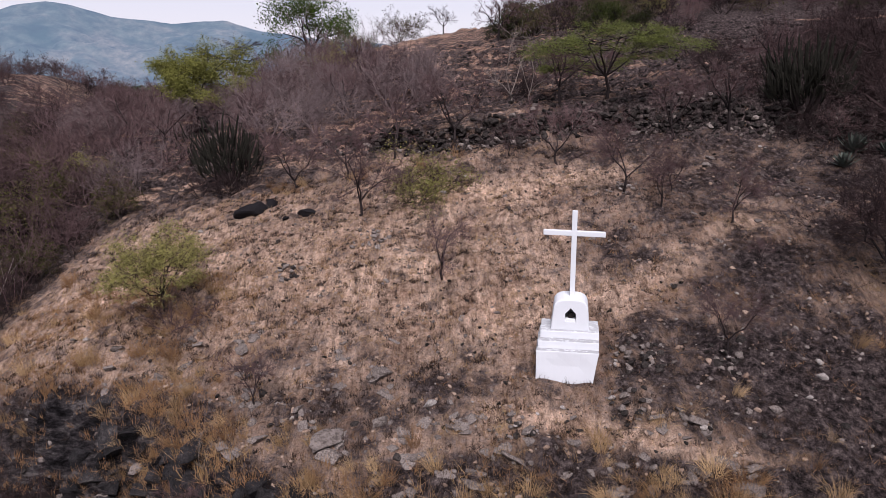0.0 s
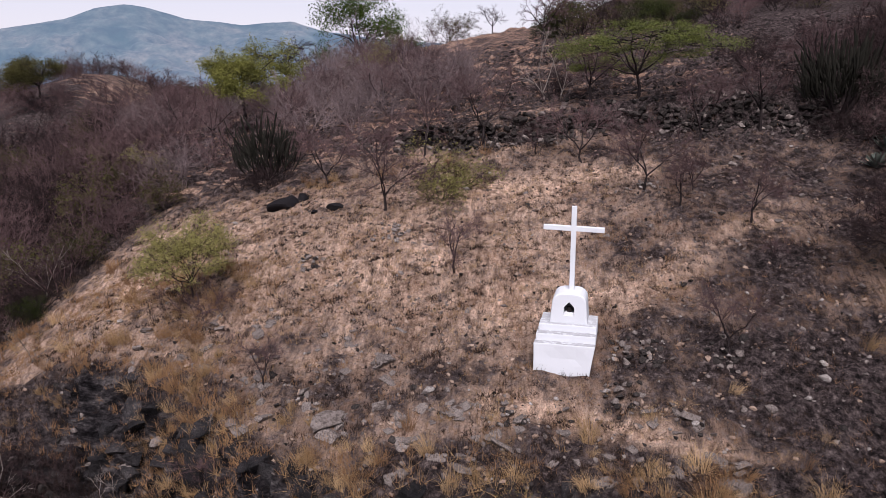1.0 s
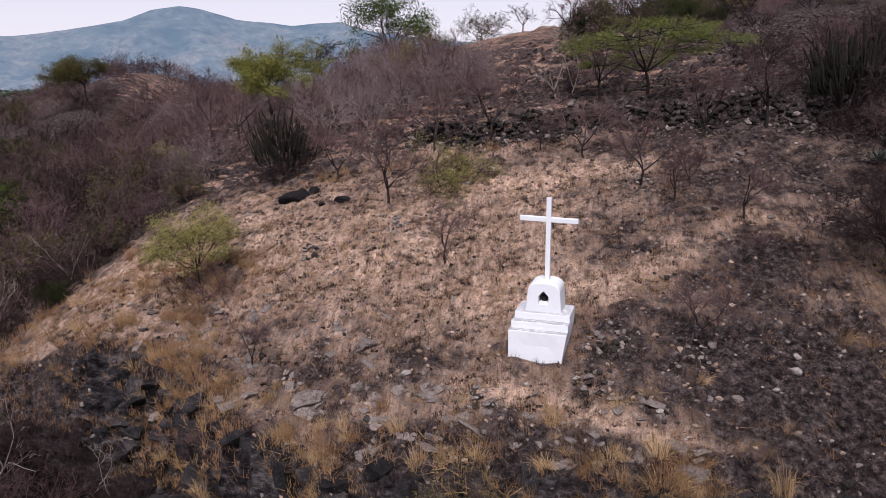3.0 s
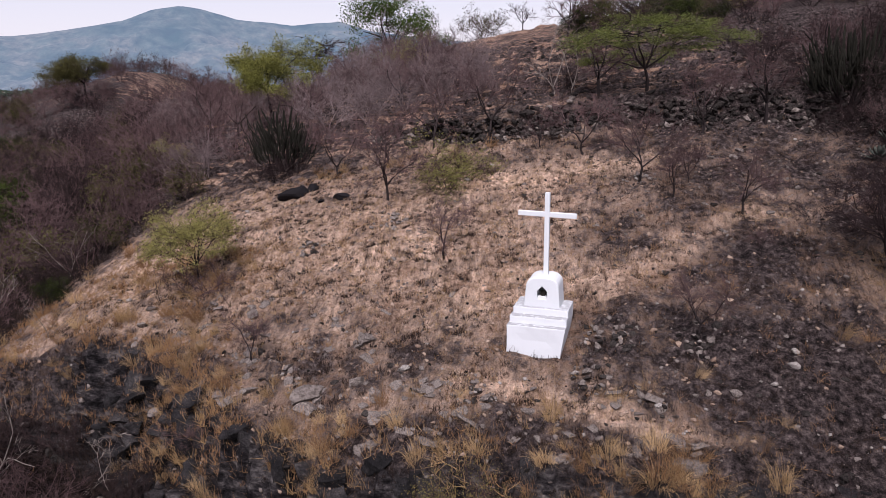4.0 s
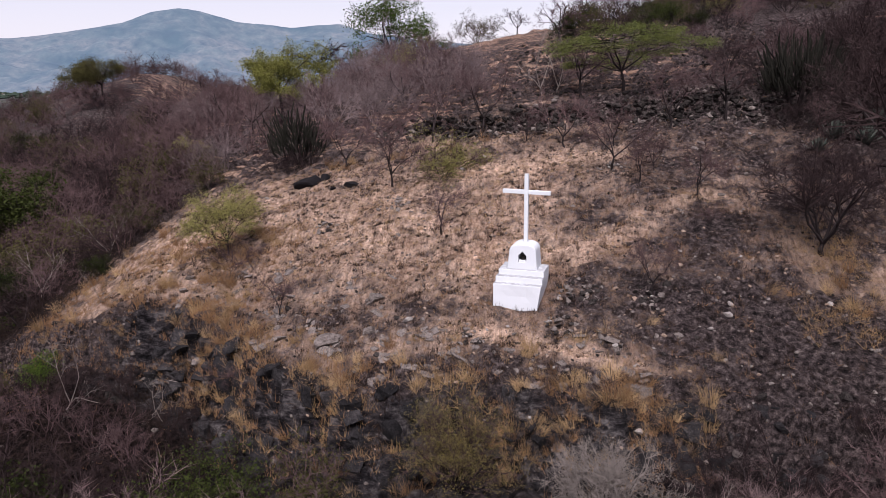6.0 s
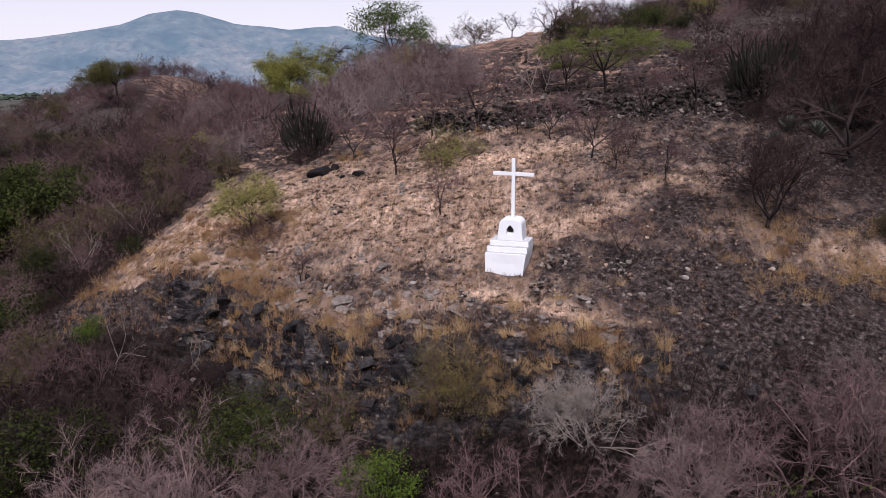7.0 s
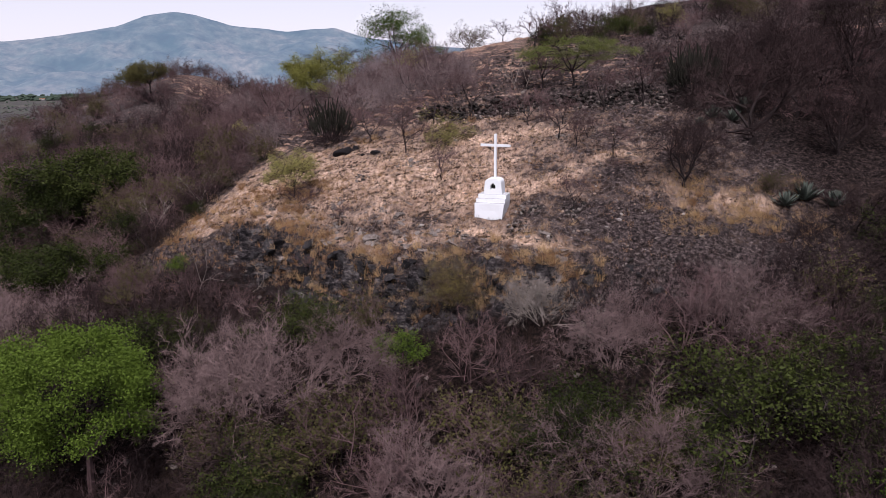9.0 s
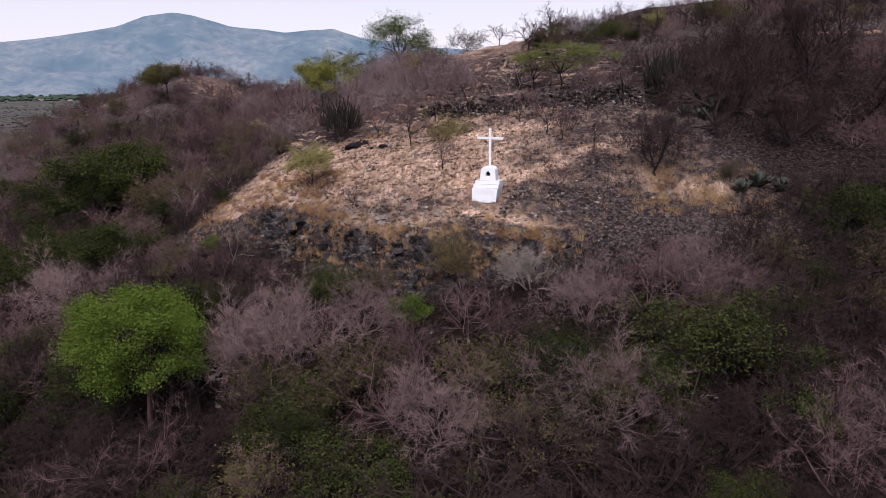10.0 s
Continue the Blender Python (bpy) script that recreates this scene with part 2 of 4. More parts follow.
# chalky white paint on plaster, and the grime on its ledges
WHITE, nt, b = nodes_of("whitewash")
n1, n2 = noise_node(nt, 5.0, 6, 0.7), noise_node(nt, 60.0, 4)
c = mix(nt, ramp(nt, n1, [(0.55, (0, 0, 0)), (0.8, (0.5, 0.5, 0.5))]), (0.55, 0.56, 0.58), (0.47, 0.48, 0.495))
sep = nt.nodes.new("ShaderNodeSeparateXYZ")
nt.links.new(nt.nodes.new("ShaderNodeNewGeometry").outputs["Normal"], sep.inputs[0])
ledge = calc(nt, "MULTIPLY", calc(nt, "SUBTRACT", sep.outputs["Z"], 0.6), 3.0, True)
grime = calc(nt, "MULTIPLY", calc(nt, "MULTIPLY", attr(nt, "grime"), ledge), ramp(nt, noise_node(nt, 9.0, 5, 0.7), [(0.34, (0, 0, 0)), (0.50, (1, 1, 1))]))
c = mix(nt, grime, c, (0.27, 0.27, 0.275))
nt.links.new(c, b.inputs["Base Color"])
b.inputs["Roughness"].default_value = 0.85
bump(nt, b, calc(nt, "ADD", n1, calc(nt, "MULTIPLY", n2, 0.3)), 0.25, 0.01)
NICHE_DARK = stone_mat("niche_back", (0.05, 0.05, 0.05), (0.08, 0.08, 0.08), (0.16, 0.16, 0.15))


# ---- meshes ----
class Soup:
    """Vertices and faces of one mesh."""

    def __init__(self):
        self.v, self.f = [], []

    def tube(self, pts, radii, sides, tip=False):
        rings = []
        n = len(pts)
        for i, p in enumerate(pts):
            if tip and i == n - 1:
                self.v.append(p)
                rings.append([len(self.v) - 1])
                break
            d = (pts[min(i + 1, n - 1)] - pts[max(i - 1, 0)]).normalized()
            u = d.orthogonal().normalized()
            w = d.cross(u)
            r = radii[i]
            base = len(self.v)
            for k in range(sides):
                a = 2 * math.pi * k / sides
                self.v.append(p + (u * math.cos(a) + w * math.sin(a)) * r)
            rings.append(range(base, base + sides))
        for a, c in zip(rings, rings[1:]):
            for k in range(sides):
                k2 = (k + 1) % sides
                if len(c) == 1:
                    self.f.append((a[k], a[k2], c[0]))
                else:
                    self.f.append((a[k], a[k2], c[k2], c[k]))

    def leaf(self, p, d, n, length, width):
        s = d.cross(n).normalized() * width * 0.5
        i = len(self.v)
        self.v += [p - s, p + s, p + d * length + n * length * 0.15]
        self.f.append((i, i + 1, i + 2))

    def blade(self, p, d, length, width, droop):
        s = d.orthogonal().normalized() * width * 0.5
        i = len(self.v)
        m = p + d * length * 0.4
        d2 = (d + Vector((0, 0, -droop * 0.5))).normalized()
        n = m + d2 * length * 0.33
        e = n + (d2 + Vector((0, 0, -droop))).normalized() * length * 0.3
        self.v += [p - s, p + s, m + s, m - s, n + s * 0.6, n - s * 0.6, e]
        self.f += [(i, i + 1, i + 2, i + 3), (i + 3, i + 2, i + 4, i + 5), (i + 5, i + 4, i + 6)]

    def mesh(self, name, mat):
        me = bpy.data.meshes.new(name)
        me.from_pydata(self.v, [], self.f)
        me.materials.append(mat)
        return me


def piece(name, me, parent=None, label="", m=None):
    ob = new(name, me)
    if parent is not None:
        ob.parent = parent
    if m is not None:
        ob.matrix_basis = m
    if label:
        ob["label"] = label
    return ob


def part(name, bm, mat, parent, label="", m=None, smooth=False):
    me = bpy.data.meshes.new(name)
    bm.to_mesh(me)
    bm.free()
    me.materials.append(mat)
    if smooth:
        for p in me.polygons:
            p.use_smooth = True
    return piece(name, me, parent, label, m)


# ---- the ground ----
def smooth(a, lo, hi):
    t = np.clip((a - lo) / (hi - lo), 0, 1)
    return t * t * (3 - 2 * t)


def soft(a, k=1.0):
    return k * np.logaddexp(0, a / k)


def edge_front(x):
    return 9.75 + 3.7 * smooth(-x, 0.8, 8.5) - 0.10 * soft(x - 8.0, 1.0)


def edge_left(y):
    return -11.2 + 0.3 * smooth(y, 18, 23.5) - 0.72 * soft(y - 24.5, 2.0) - 0.25 * soft(13.0 - y, 1.0)


def wall_y(x):
    """The line of the dry stone wall."""
    return 24.2 - 0.015 * np.clip(x, 0, 13) ** 2 + 0.5 * np.clip(-x, 0, 5)


def height(x, y):
    """The spur: a knoll that rises to a dry stone wall, terraces behind it, falls in front and to one side."""
    x, y = np.asarray(x, float), np.asarray(y, float)
    xc, v = np.clip(x, -12, 13), np.clip(y - 12, -2.5, 12)
    z = -0.139 + 0.0713 * xc + 0.3545 * v + 0.0076 * xc * v - 0.0054 * xc * xc - 0.0129 * v * v + 0.00016 * xc * xc * v + 0.00047 * v ** 3
    z = z + 0.75 * (smooth(y - wall_y(x), -0.35, 0.45) * smooth(x, -5, 0) + smooth(y, 23.5, 29) * (1 - smooth(x, -5, 0)))
    up = np.clip(y - 24, 0, 33)
    z = z + 0.15 * up - 0.0012 * up * np.clip(x, 0, 14)
    z = z - 0.22 * soft(y - 60, 4) * smooth(-x, -25, 5)
    z = z + np.minimum(0.16 * soft(0.6 * (x - 2) + 0.55 * (y - 62), 3), 20)
    d = edge_front(x) - y
    cliff = 0.55 + 0.75 * smooth(-x, -4, 0) * smooth(x, -11, -6)
    z = z - cliff * smooth(d, 0, 0.9) - 0.48 * (0.35 * soft(d - 0.6, 0.4) + 0.65 * soft(9.15 - y, 0.4))
    z = z - (0.48 - 0.20 * smooth(y, 14, 22)) * soft(edge_left(y) - x, 0.8) - 0.14 * np.clip(y - 30, 0, 30) * smooth(-x, 9, 22) * smooth(x, -33, -24)
    r = np.hypot(x, y - 10)
    w = smooth(r, 130, 480)
    return np.maximum(z * (1 - w) - 48 * w, -48)


def near_line(x, y, pts, wide):
    """1 on a broken line through pts, falling off to 0 over its width."""
    d = np.full(np.shape(x), 1e9)
    for (ax, ay), (bx, by) in zip(pts, pts[1:]):
        t = np.clip(((x - ax) * (bx - ax) + (y - ay) * (by - ay)) / ((bx - ax) ** 2 + (by - ay) ** 2), 0, 1)
        d = np.minimum(d, np.hypot(x - ax - t * (bx - ax), y - ay - t * (by - ay)))
    return np.exp(-(d / wide) ** 2)


def spot(x, y, cx, cy, rx, ry):
    return np.exp(-(((x - cx) / rx) ** 2 + ((y - cy) / ry) ** 2))


def burned_shaded(x, y):
    """Burned ground, plus shade painted under scrub and on the right, 0 to 1."""
    x, y = np.asarray(x, float), np.asarray(y, float)
    b = 0.50 + 0.17 * smooth(x, 2.4, 5.0) + 0.16 * smooth(x, 5.0, 7.5) - 0.30 * spot(x, y, -1.8, 16.5, 5.0, 4.2)
    # trodden paths behind, beside and below the monument
    b = b - 0.40 * near_line(x, y, ((-0.5, 20.4), (3.0, 19.9), (5.2, 20.4)), 0.7)
    b = b - 0.42 * near_line(x, y, ((1.2, 14.4), (3.0, 14.4), (4.4, 14.7), (7.6, 17.4)), 0.55)
    b = b - 0.50 * near_line(x, y, ((0.9, 11.45), (1.8, 11.3), (3.9, 10.7), (6.0, 10.3), (9.5, 10.5)), 0.24) * 1.3
    # scorched patches, lower right painted dim, and dry grass spared by the fire
    b = b + 0.12 * spot(x, y, 3.9, 13.0, 1.2, 0.8) + 0.30 * spot(x, y, 6.9, 16.0, 1.3, 0.9) + 0.20 * spot(x, y, 4.0, 16.1, 0.9, 0.6) + 0.35 * spot(x, y, 6.6, 12.0, 2.4, 1.1) + 0.35 * smooth(x, 4.0, 6.0) * smooth(-y, -10.6, -10.0) + 0.30 * smooth(x, 5.4, 7.4) * smooth(-y, -13.2, -11.8) + 0.25 * smooth(x, 6, 8) * smooth(-y, -11.5, -10.2)
    b = b - 0.32 * spot(x, y, 8.0, 17.2, 1.3, 1.2) - 0.28 * spot(x, y, 9.0, 14.4, 1.3, 1.0) - 0.40 * spot(x, y, 11.6, 13.2, 1.9, 1.2)
    b = b + 0.55 * smooth(-y, -11.0, -10.1) * smooth(x, -2.5, -0.5) + 0.65 * smooth(-x, 3.8, 5.6) * smooth(-y, -13.6, -12.2)
    b = b + 0.22 * spot(x, y, -3.0, 11.8, 3.0, 1.2) + 0.12 * spot(x, y, 0.0, 12.2, 2.5, 0.9)
    # charred terraces; the extra towards the right stands in for dim light
    b = b + (0.32 + 0.25 * smooth(x, 7, 13)) * smooth(y - wall_y(x), -1.2, 0.3) * (0.25 + 0.75 * smooth(x, -5, 0))
    b = b + 0.42 * smooth(-x, 2, 6) * smooth(y, 22.5, 25) + 0.35 * smooth(x, 11.5, 14.5) * smooth(y, 14, 16)
    b = b - 0.22 * spot(x, y, -8.5, 18, 2.2, 4) - 0.6 * smooth(y, 48, 53) * smooth(-x, -5, 2)
    b = b + 0.22 * spot(x, y, -6.5, 14.6, 1.8, 1.0) + 0.20 * spot(x, y, -3.2, 13.6, 1.1, 0.5) + 0.16 * spot(x, y, -0.6, 17.4, 1.6, 0.5) + 0.18 * spot(x, y, 1.2, 21.8, 3.0, 0.7)
    # ground under the scrub darkened in place of its shade
    b = b + 0.5 * smooth(edge_left(y) - x, -0.5, 2.0) + 0.5 * smooth(edge_front(x) - y, 0.8, 2.5)
    b = b + 0.45 * smooth(edge_front(x) - y, -0.5, 0.3)
    return b - 2.0 * track(x, y)


def track(x, y):
    """A pale dirt track that crosses the upper slope."""
    return np.exp(-((y - 43.2 + 0.55 * (x - 23)) / 0.55) ** 2) * smooth(x, 19, 22.5)


def stretched(lo, hi, step, far, grow):
    mid = list(np.arange(lo, hi + step / 2, step))
    a, s = [mid[0]], step
    while a[-1] > -far:
        s *= grow
        a.append(a[-1] - s)
    c, s = [mid[-1]], step
    while c[-1] < far:
        s *= grow
        c.append(c[-1] + s)
    return np.array(a[:0:-1] + mid + c[1:])


gx, gy = stretched(-12, 14, 0.12, 4600, 1.09), stretched(8, 25, 0.12, 4600, 1.09)
gy = np.concatenate([gy[gy < 25], np.arange(25, 47, 0.19), gy[gy > 49]])
X, Y = np.meshgrid(gx, gy)
Z = height(X, Y)
nx, ny = len(gx), len(gy)
rough_at = np.zeros_like(Z)
near = (np.hypot(X, Y - 15) < 130)
for i, j in zip(*np.nonzero(near)):
    px, py = X[i, j], Y[i, j]
    rough_at[i, j] = 0.16 * noise.fractal(Vector((px * 0.45, py * 0.45, 0)), 1.0, 2.0, 3) + 0.135 * noise.fractal(Vector((px * 2.1, py * 2.1, 5)), 0.7, 2.1, 5)
steep = smooth(edge_front(X) - Y, -0.3, 0.4) * smooth(Y - edge_front(X), -2.5, -0.5)
ledges = np.zeros_like(Z)
for i, j in zip(*np.nonzero(steep > 0.02)):
    px, py = X[i, j] + 0.5 * rough_at[i, j], Y[i, j] + 0.8 * rough_at[i, j]
    ledges[i, j] = noise.cell(Vector((px * 1.7 + 0.4 * py, py * 2.6, 0.5))) - 0.4 + 0.5 * noise.cell(Vector((px * 4.1, py * 4.7 - px, 3.5)))
Z = Z + 0.30 * steep * ledges * smooth(-X, -9, -6) * smooth(X, -10, -8)
Z = Z + rough_at * (1 + 2.2 * steep) * (1 - 0.75 * np.exp(-((X - 2.3) ** 2 + (Y - 12.3) ** 2) / 0.8))
# low ledges on the terraces above the wall
led = smooth(Y, 25, 28) * smooth(-Y, -48, -40)
Z = Z + led * 0.34 * (np.mod(Y * 0.95 + 0.06 * X + 3.0 * rough_at, 1.0) - 0.5)
me = bpy.data.meshes.new("ground")
idx = np.arange(nx * ny).reshape(ny, nx)
quads = np.stack([idx[:-1, :-1], idx[:-1, 1:], idx[1:, 1:], idx[1:, :-1]], -1).reshape(-1, 4)
me.from_pydata(np.stack([X, Y, Z], -1).reshape(-1, 3), [], quads)
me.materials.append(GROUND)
me.polygons.foreach_set("use_smooth", np.ones(len(quads), bool))
R = np.hypot(X, Y - 10)
# one mask puts shade on the scrub floor and the right edge
for name, vals in (("burn_shade", burned_shaded(X, Y)), ("rust", smooth(Y, 24, 27) * 0.9 + 0.3 * smooth(edge_front(X) - Y, 0.5, 2.0)), ("terrace", smooth(Y, 23.5, 26) * (1 - track(X, Y))), ("shade_litter", np.maximum(np.maximum(smooth(edge_front(X) - Y, 0.7, 1.8), smooth(edge_left(Y) - X, 0.5, 2.5) * smooth(-Y, -34, -28)), 0.8 * smooth(X, 12.5, 15.5) * smooth(-Y, -34, -28)) * (1 - smooth(R, 40, 70)) * 0.95), ("far", np.maximum(smooth(R, 90, 240), smooth(R, 38, 75) * smooth(-X, 10, 20))), ("rock", np.clip(smooth(edge_front(X) - Y, -0.25, 0.25) * smooth(Y - edge_front(X), -2.3, -1.2) * smooth(-X, -6.5, -4.5) * smooth(X, -10, -8), 0, 1)), ("plain", smooth(R, 700, 1500))):
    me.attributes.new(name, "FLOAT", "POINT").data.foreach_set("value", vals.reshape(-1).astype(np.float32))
ground = tagged(new("ground", me), "dry hillside of tan soil, ash and gravel falling to a plain", "ground", kind="structure")


def at(x, y):
    """Ground height, from the sheet itself."""
    i = int(np.clip(np.searchsorted(gx, x) - 1, 0, nx - 2))
    j = int(np.clip(np.searchsorted(gy, y) - 1, 0, ny - 2))
    u, w = (x - gx[i]) / (gx[i + 1] - gx[i]), (y - gy[j]) / (gy[j + 1] - gy[j])
    return float((Z[j, i] * (1 - u) + Z[j, i + 1] * u) * (1 - w) + (Z[j + 1, i] * (1 - u) + Z[j + 1, i + 1] * u) * w)


# distant range: skyline by bearing to the side of straight ahead, in degrees
BEAR = [-30, 4, 9, 14, 16.3, 20, 24, 26.5, 28.2, 30, 32, 35.7, 39, 48, 70, 95]
ELEV = [1.6, 1.9, 2.4, 3.05, 3.8, 3.5, 3.9, 4.6, 4.78, 4.55, 3.75, 3.05, 2.7, 2.4, 2.6, 2.1]
az = np.linspace(-30, 95, 380)
el = np.interp(az, BEAR, ELEV)
rad = np.linspace(0, 1, 46)
verts = []
for i, a in enumerate(az):
    for s in rad:
        r = 3150 + 1050 * s
        px, py = -math.sin(radians(a)) * r + 3, math.cos(radians(a)) * r - 12
        top = 4200 * math.tan(radians(el[i])) + 5 + 55
        lump = noise.fractal(Vector((px * 0.0022, py * 0.0022, 1)), 0.9, 2.0, 6)
        ridge = 1 - abs(noise.fractal(Vector((px * 0.0035, py * 0.0035, 7)), 0.9, 2.0, 5))
        prof = 0.75 * s ** 1.5 + 0.25 * s ** 0.7
        z = -55 + top * prof * (1 - 0.3 * (1 - s) * (1 - ridge) * 2) + 75 * lump * math.sin(math.pi * min(s, 0.999)) ** 0.7 + 8 * lump * s
        verts.append((px, py, z))
k = len(rad)
faces = [(i * k + j, (i + 1) * k + j, (i + 1) * k + j + 1, i * k + j + 1) for i in range(len(az) - 1) for j in range(k - 1)]
me = bpy.data.meshes.new("backdrop_mountain")
me.from_pydata(verts, [], faces)
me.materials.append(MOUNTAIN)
for p in me.polygons:
    p.use_smooth = True
tagged(new("backdrop_mountain", me), "blue hazy wooded mountain range far beyond the plain", "mountain", kind="structure")


# ---- the white monument ----
def block(x0, x1, y0, y1, z0, z1, bev=0.012, cuts=0, wob=0.0, seed=0, taper=0.0):
    bm = bmesh.new()
    bmesh.ops.create_cube(bm, size=1)
    for v in bm.verts:
        v.co = Vector((x0 + (v.co.x + 0.5) * (x1 - x0), y0 + (v.co.y + 0.5) * (y1 - y0), z0 + (v.co.z + 0.5) * (z1 - z0)))
    bmesh.ops.bevel(bm, geom=bm.edges[:], offset=bev, segments=2, affect="EDGES", profile=0.6)
    if cuts:
        bmesh.ops.subdivide_edges(bm, edges=[e for e in bm.edges if e.calc_length() > 0.15], cuts=cuts, use_grid_fill=True)
        for v in bm.verts:
            v.co += noise.noise_vector(v.co * 4 + Vector((seed, 0, 0))) * wob
    return bm


def grimy(ob, fn):
    """Where dirt has settled on a painted piece."""
    ob.data.attributes.new("grime", "FLOAT", "POINT").data.foreach_set("value", [fn(v.co) for v in ob.data.vertices])


def monument(x, y, z, turn):
    root = new("cross_monument")
    root.matrix_basis = pose(x, y, z, 0, 0, turn)
    tagged(root, "whitewashed stepped monument with a niche and a tall white cross", "monument")
    W = 1.13
    base = part("base", block(0, W, 0, 1.02, -0.35, 0.63, 0.02, 6, 0.012, 1), WHITE, root)
    for v in base.data.vertices:
        v.co.x += (0.09 * v.co.z / 0.63 - 0.06) * v.co.x / W
    grimy(base, lambda c: 1.0)
    s1 = part("step", block(0.03, W + 0.03, 0.14, 1.01, 0.61, 0.775, 0.015, 6, 0.008, 2), WHITE, root)
    grimy(s1, lambda c: 1.0)
    s2 = part("step", block(0.06, W + 0.03, 0.32, 1.0, 0.76, 0.91, 0.015, 6, 0.008, 3), WHITE, root)
    grimy(s2, lambda c: 0.8)
    # arched shrine with a five-sided niche cut into its front
    cx, w, z0, zs, zt = 0.62, 0.66, 0.90, 1.28, 1.52
    y0, y1 = 0.40, 0.94
    outer = [(cx - w / 2 - 0.04, z0), (cx + w / 2 + 0.03, z0)]
    for i in range(13):
        a = math.pi * i / 12
        outer.append((cx + w / 2 * math.copysign(abs(math.cos(a)) ** 0.62, math.cos(a)), zs + (zt - zs) * math.sin(a) ** 0.8))
    n0, nw = z0 + 0.17, 0.10
    hole = [(cx - nw, n0), (cx + nw, n0), (cx + nw, n0 + 0.17), (cx, n0 + 0.28), (cx - nw, n0 + 0.17)]
    bm = bmesh.new()
    fo = [bm.verts.new((a, y0, c)) for a, c in outer]
    ho = [bm.verts.new((a, y0, c)) for a, c in hole]
    eo = [bm.edges.new((fo[i], fo[(i + 1) % len(fo)])) for i in range(len(fo))]
    eh = [bm.edges.new((ho[i], ho[(i + 1) % len(ho)])) for i in range(len(ho))]
    bmesh.ops.triangle_fill(bm, edges=eo + eh, use_beauty=True)
    back = [bm.verts.new((a, y1, c)) for a, c in outer]
    for i in range(len(fo)):
        j = (i + 1) % len(fo)
        bm.faces.new((fo[j], fo[i], back[i], back[j]))
    bm.faces.new(back)
    deep = [bm.verts.new((a, y0 + 0.2, c)) for a, c in hole]
    for i in range(len(ho)):
        j = (i + 1) % len(ho)
        bm.faces.new((ho[i], ho[j], deep[j], deep[i]))
    bmesh.ops.recalc_face_normals(bm, faces=bm.faces[:])
    rim = [e for e in bm.edges if len(e.link_faces) == 2 and abs(e.verts[0].co.y - e.verts[1].co.y) < 1e-6 and (e.verts[0] in fo and e.verts[1] in fo)]
    bmesh.ops.bevel(bm, geom=rim, offset=0.025, segments=3, affect="EDGES", profile=0.5)
    shrine = part("shrine", bm, WHITE, root)
    grimy(shrine, lambda c: 0.0)
    bm = bmesh.new()
    bm.faces.new([bm.verts.new((a, y0 + 0.196, c)) for a, c in hole])
    part("niche_back", bm, NICHE_DARK, shrine, "dark back of the niche")
    part("niche_sill", block(cx - nw + 0.004, cx + nw - 0.004, y0 + 0.03, y0 + 0.19, n0 - 0.02, n0 + 0.045, 0.008), WHITE, shrine)
    bm = block(cx - 0.05, cx + 0.05, y0 + 0.10, y0 + 0.16, n0 + 0.04, n0 + 0.15, 0.02)
    part("votive_stone", bm, STONE_DARK, shrine, "small dark stone in the niche")
    cx, cy, t = 0.64, 0.70, 0.048
    up = part("upright", block(cx - t, cx + t, cy - t, cy + t, 1.5, 3.17, 0.008), WHITE, root)
    grimy(up, lambda c: 0.0)
    for x0, x1 in ((cx - 0.575, cx - t + 0.002), (cx + t - 0.002, cx + 0.575)):
        arm = part("cross_arm", block(x0, x1, cy - t + 0.003, cy + t - 0.003, 2.69, 2.785, 0.008), WHITE, root)
        for v in arm.data.vertices:
            v.co.z -= 0.022 * (v.co.x - cx)
        grimy(arm, lambda c: 0.0)
    return root


monument(1.72, 12.22, 0.02, -10.0)


# ---- plants ----
def limb(rng, p, d, length, r, level, spec, tubes, tips):
    n = 4 if level == 0 else 3
    pts, q, dd = [p], p, d
    for i in range(n):
        dd = (dd + Vector((rng.gauss(0, 1), rng.gauss(0, 1), rng.gauss(0, 1))) * spec["bend"] + Vector((0, 0, spec["lift"]))).normalized()
        q = q + dd * length / n
        pts.append(q)
    last = level == spec["levels"]
    end = r * (0.15 if last else 0.45)
    tubes.append((level, pts, [r + (end - r) * i / n for i in range(n + 1)]))
    if last:
        tips.append((pts[-1], dd))
        tips.append((pts[-2], dd))
        return
    for kk in range(spec["kids"][level]):
        t = rng.uniform(spec["low"], 1.0) * n
        i = min(int(t), n - 1)
        s = pts[i].lerp(pts[i + 1], t - i)
        side = dd.orthogonal().normalized()
        side.rotate(Matrix.Rotation(rng.uniform(0, 6.283), 3, dd))
        a = rng.uniform(*spec["angle"])
        nd = (dd * math.cos(a) + side * math.sin(a))
        nd.z *= spec.get("flat", 1.0)
        limb(rng, s, nd.normalized(), length * rng.uniform(*spec["ratio"]) * (spec.get("tip", 1.0) if level + 1 == spec["levels"] else 1.0), r * 0.5, level + 1, spec, tubes, tips)


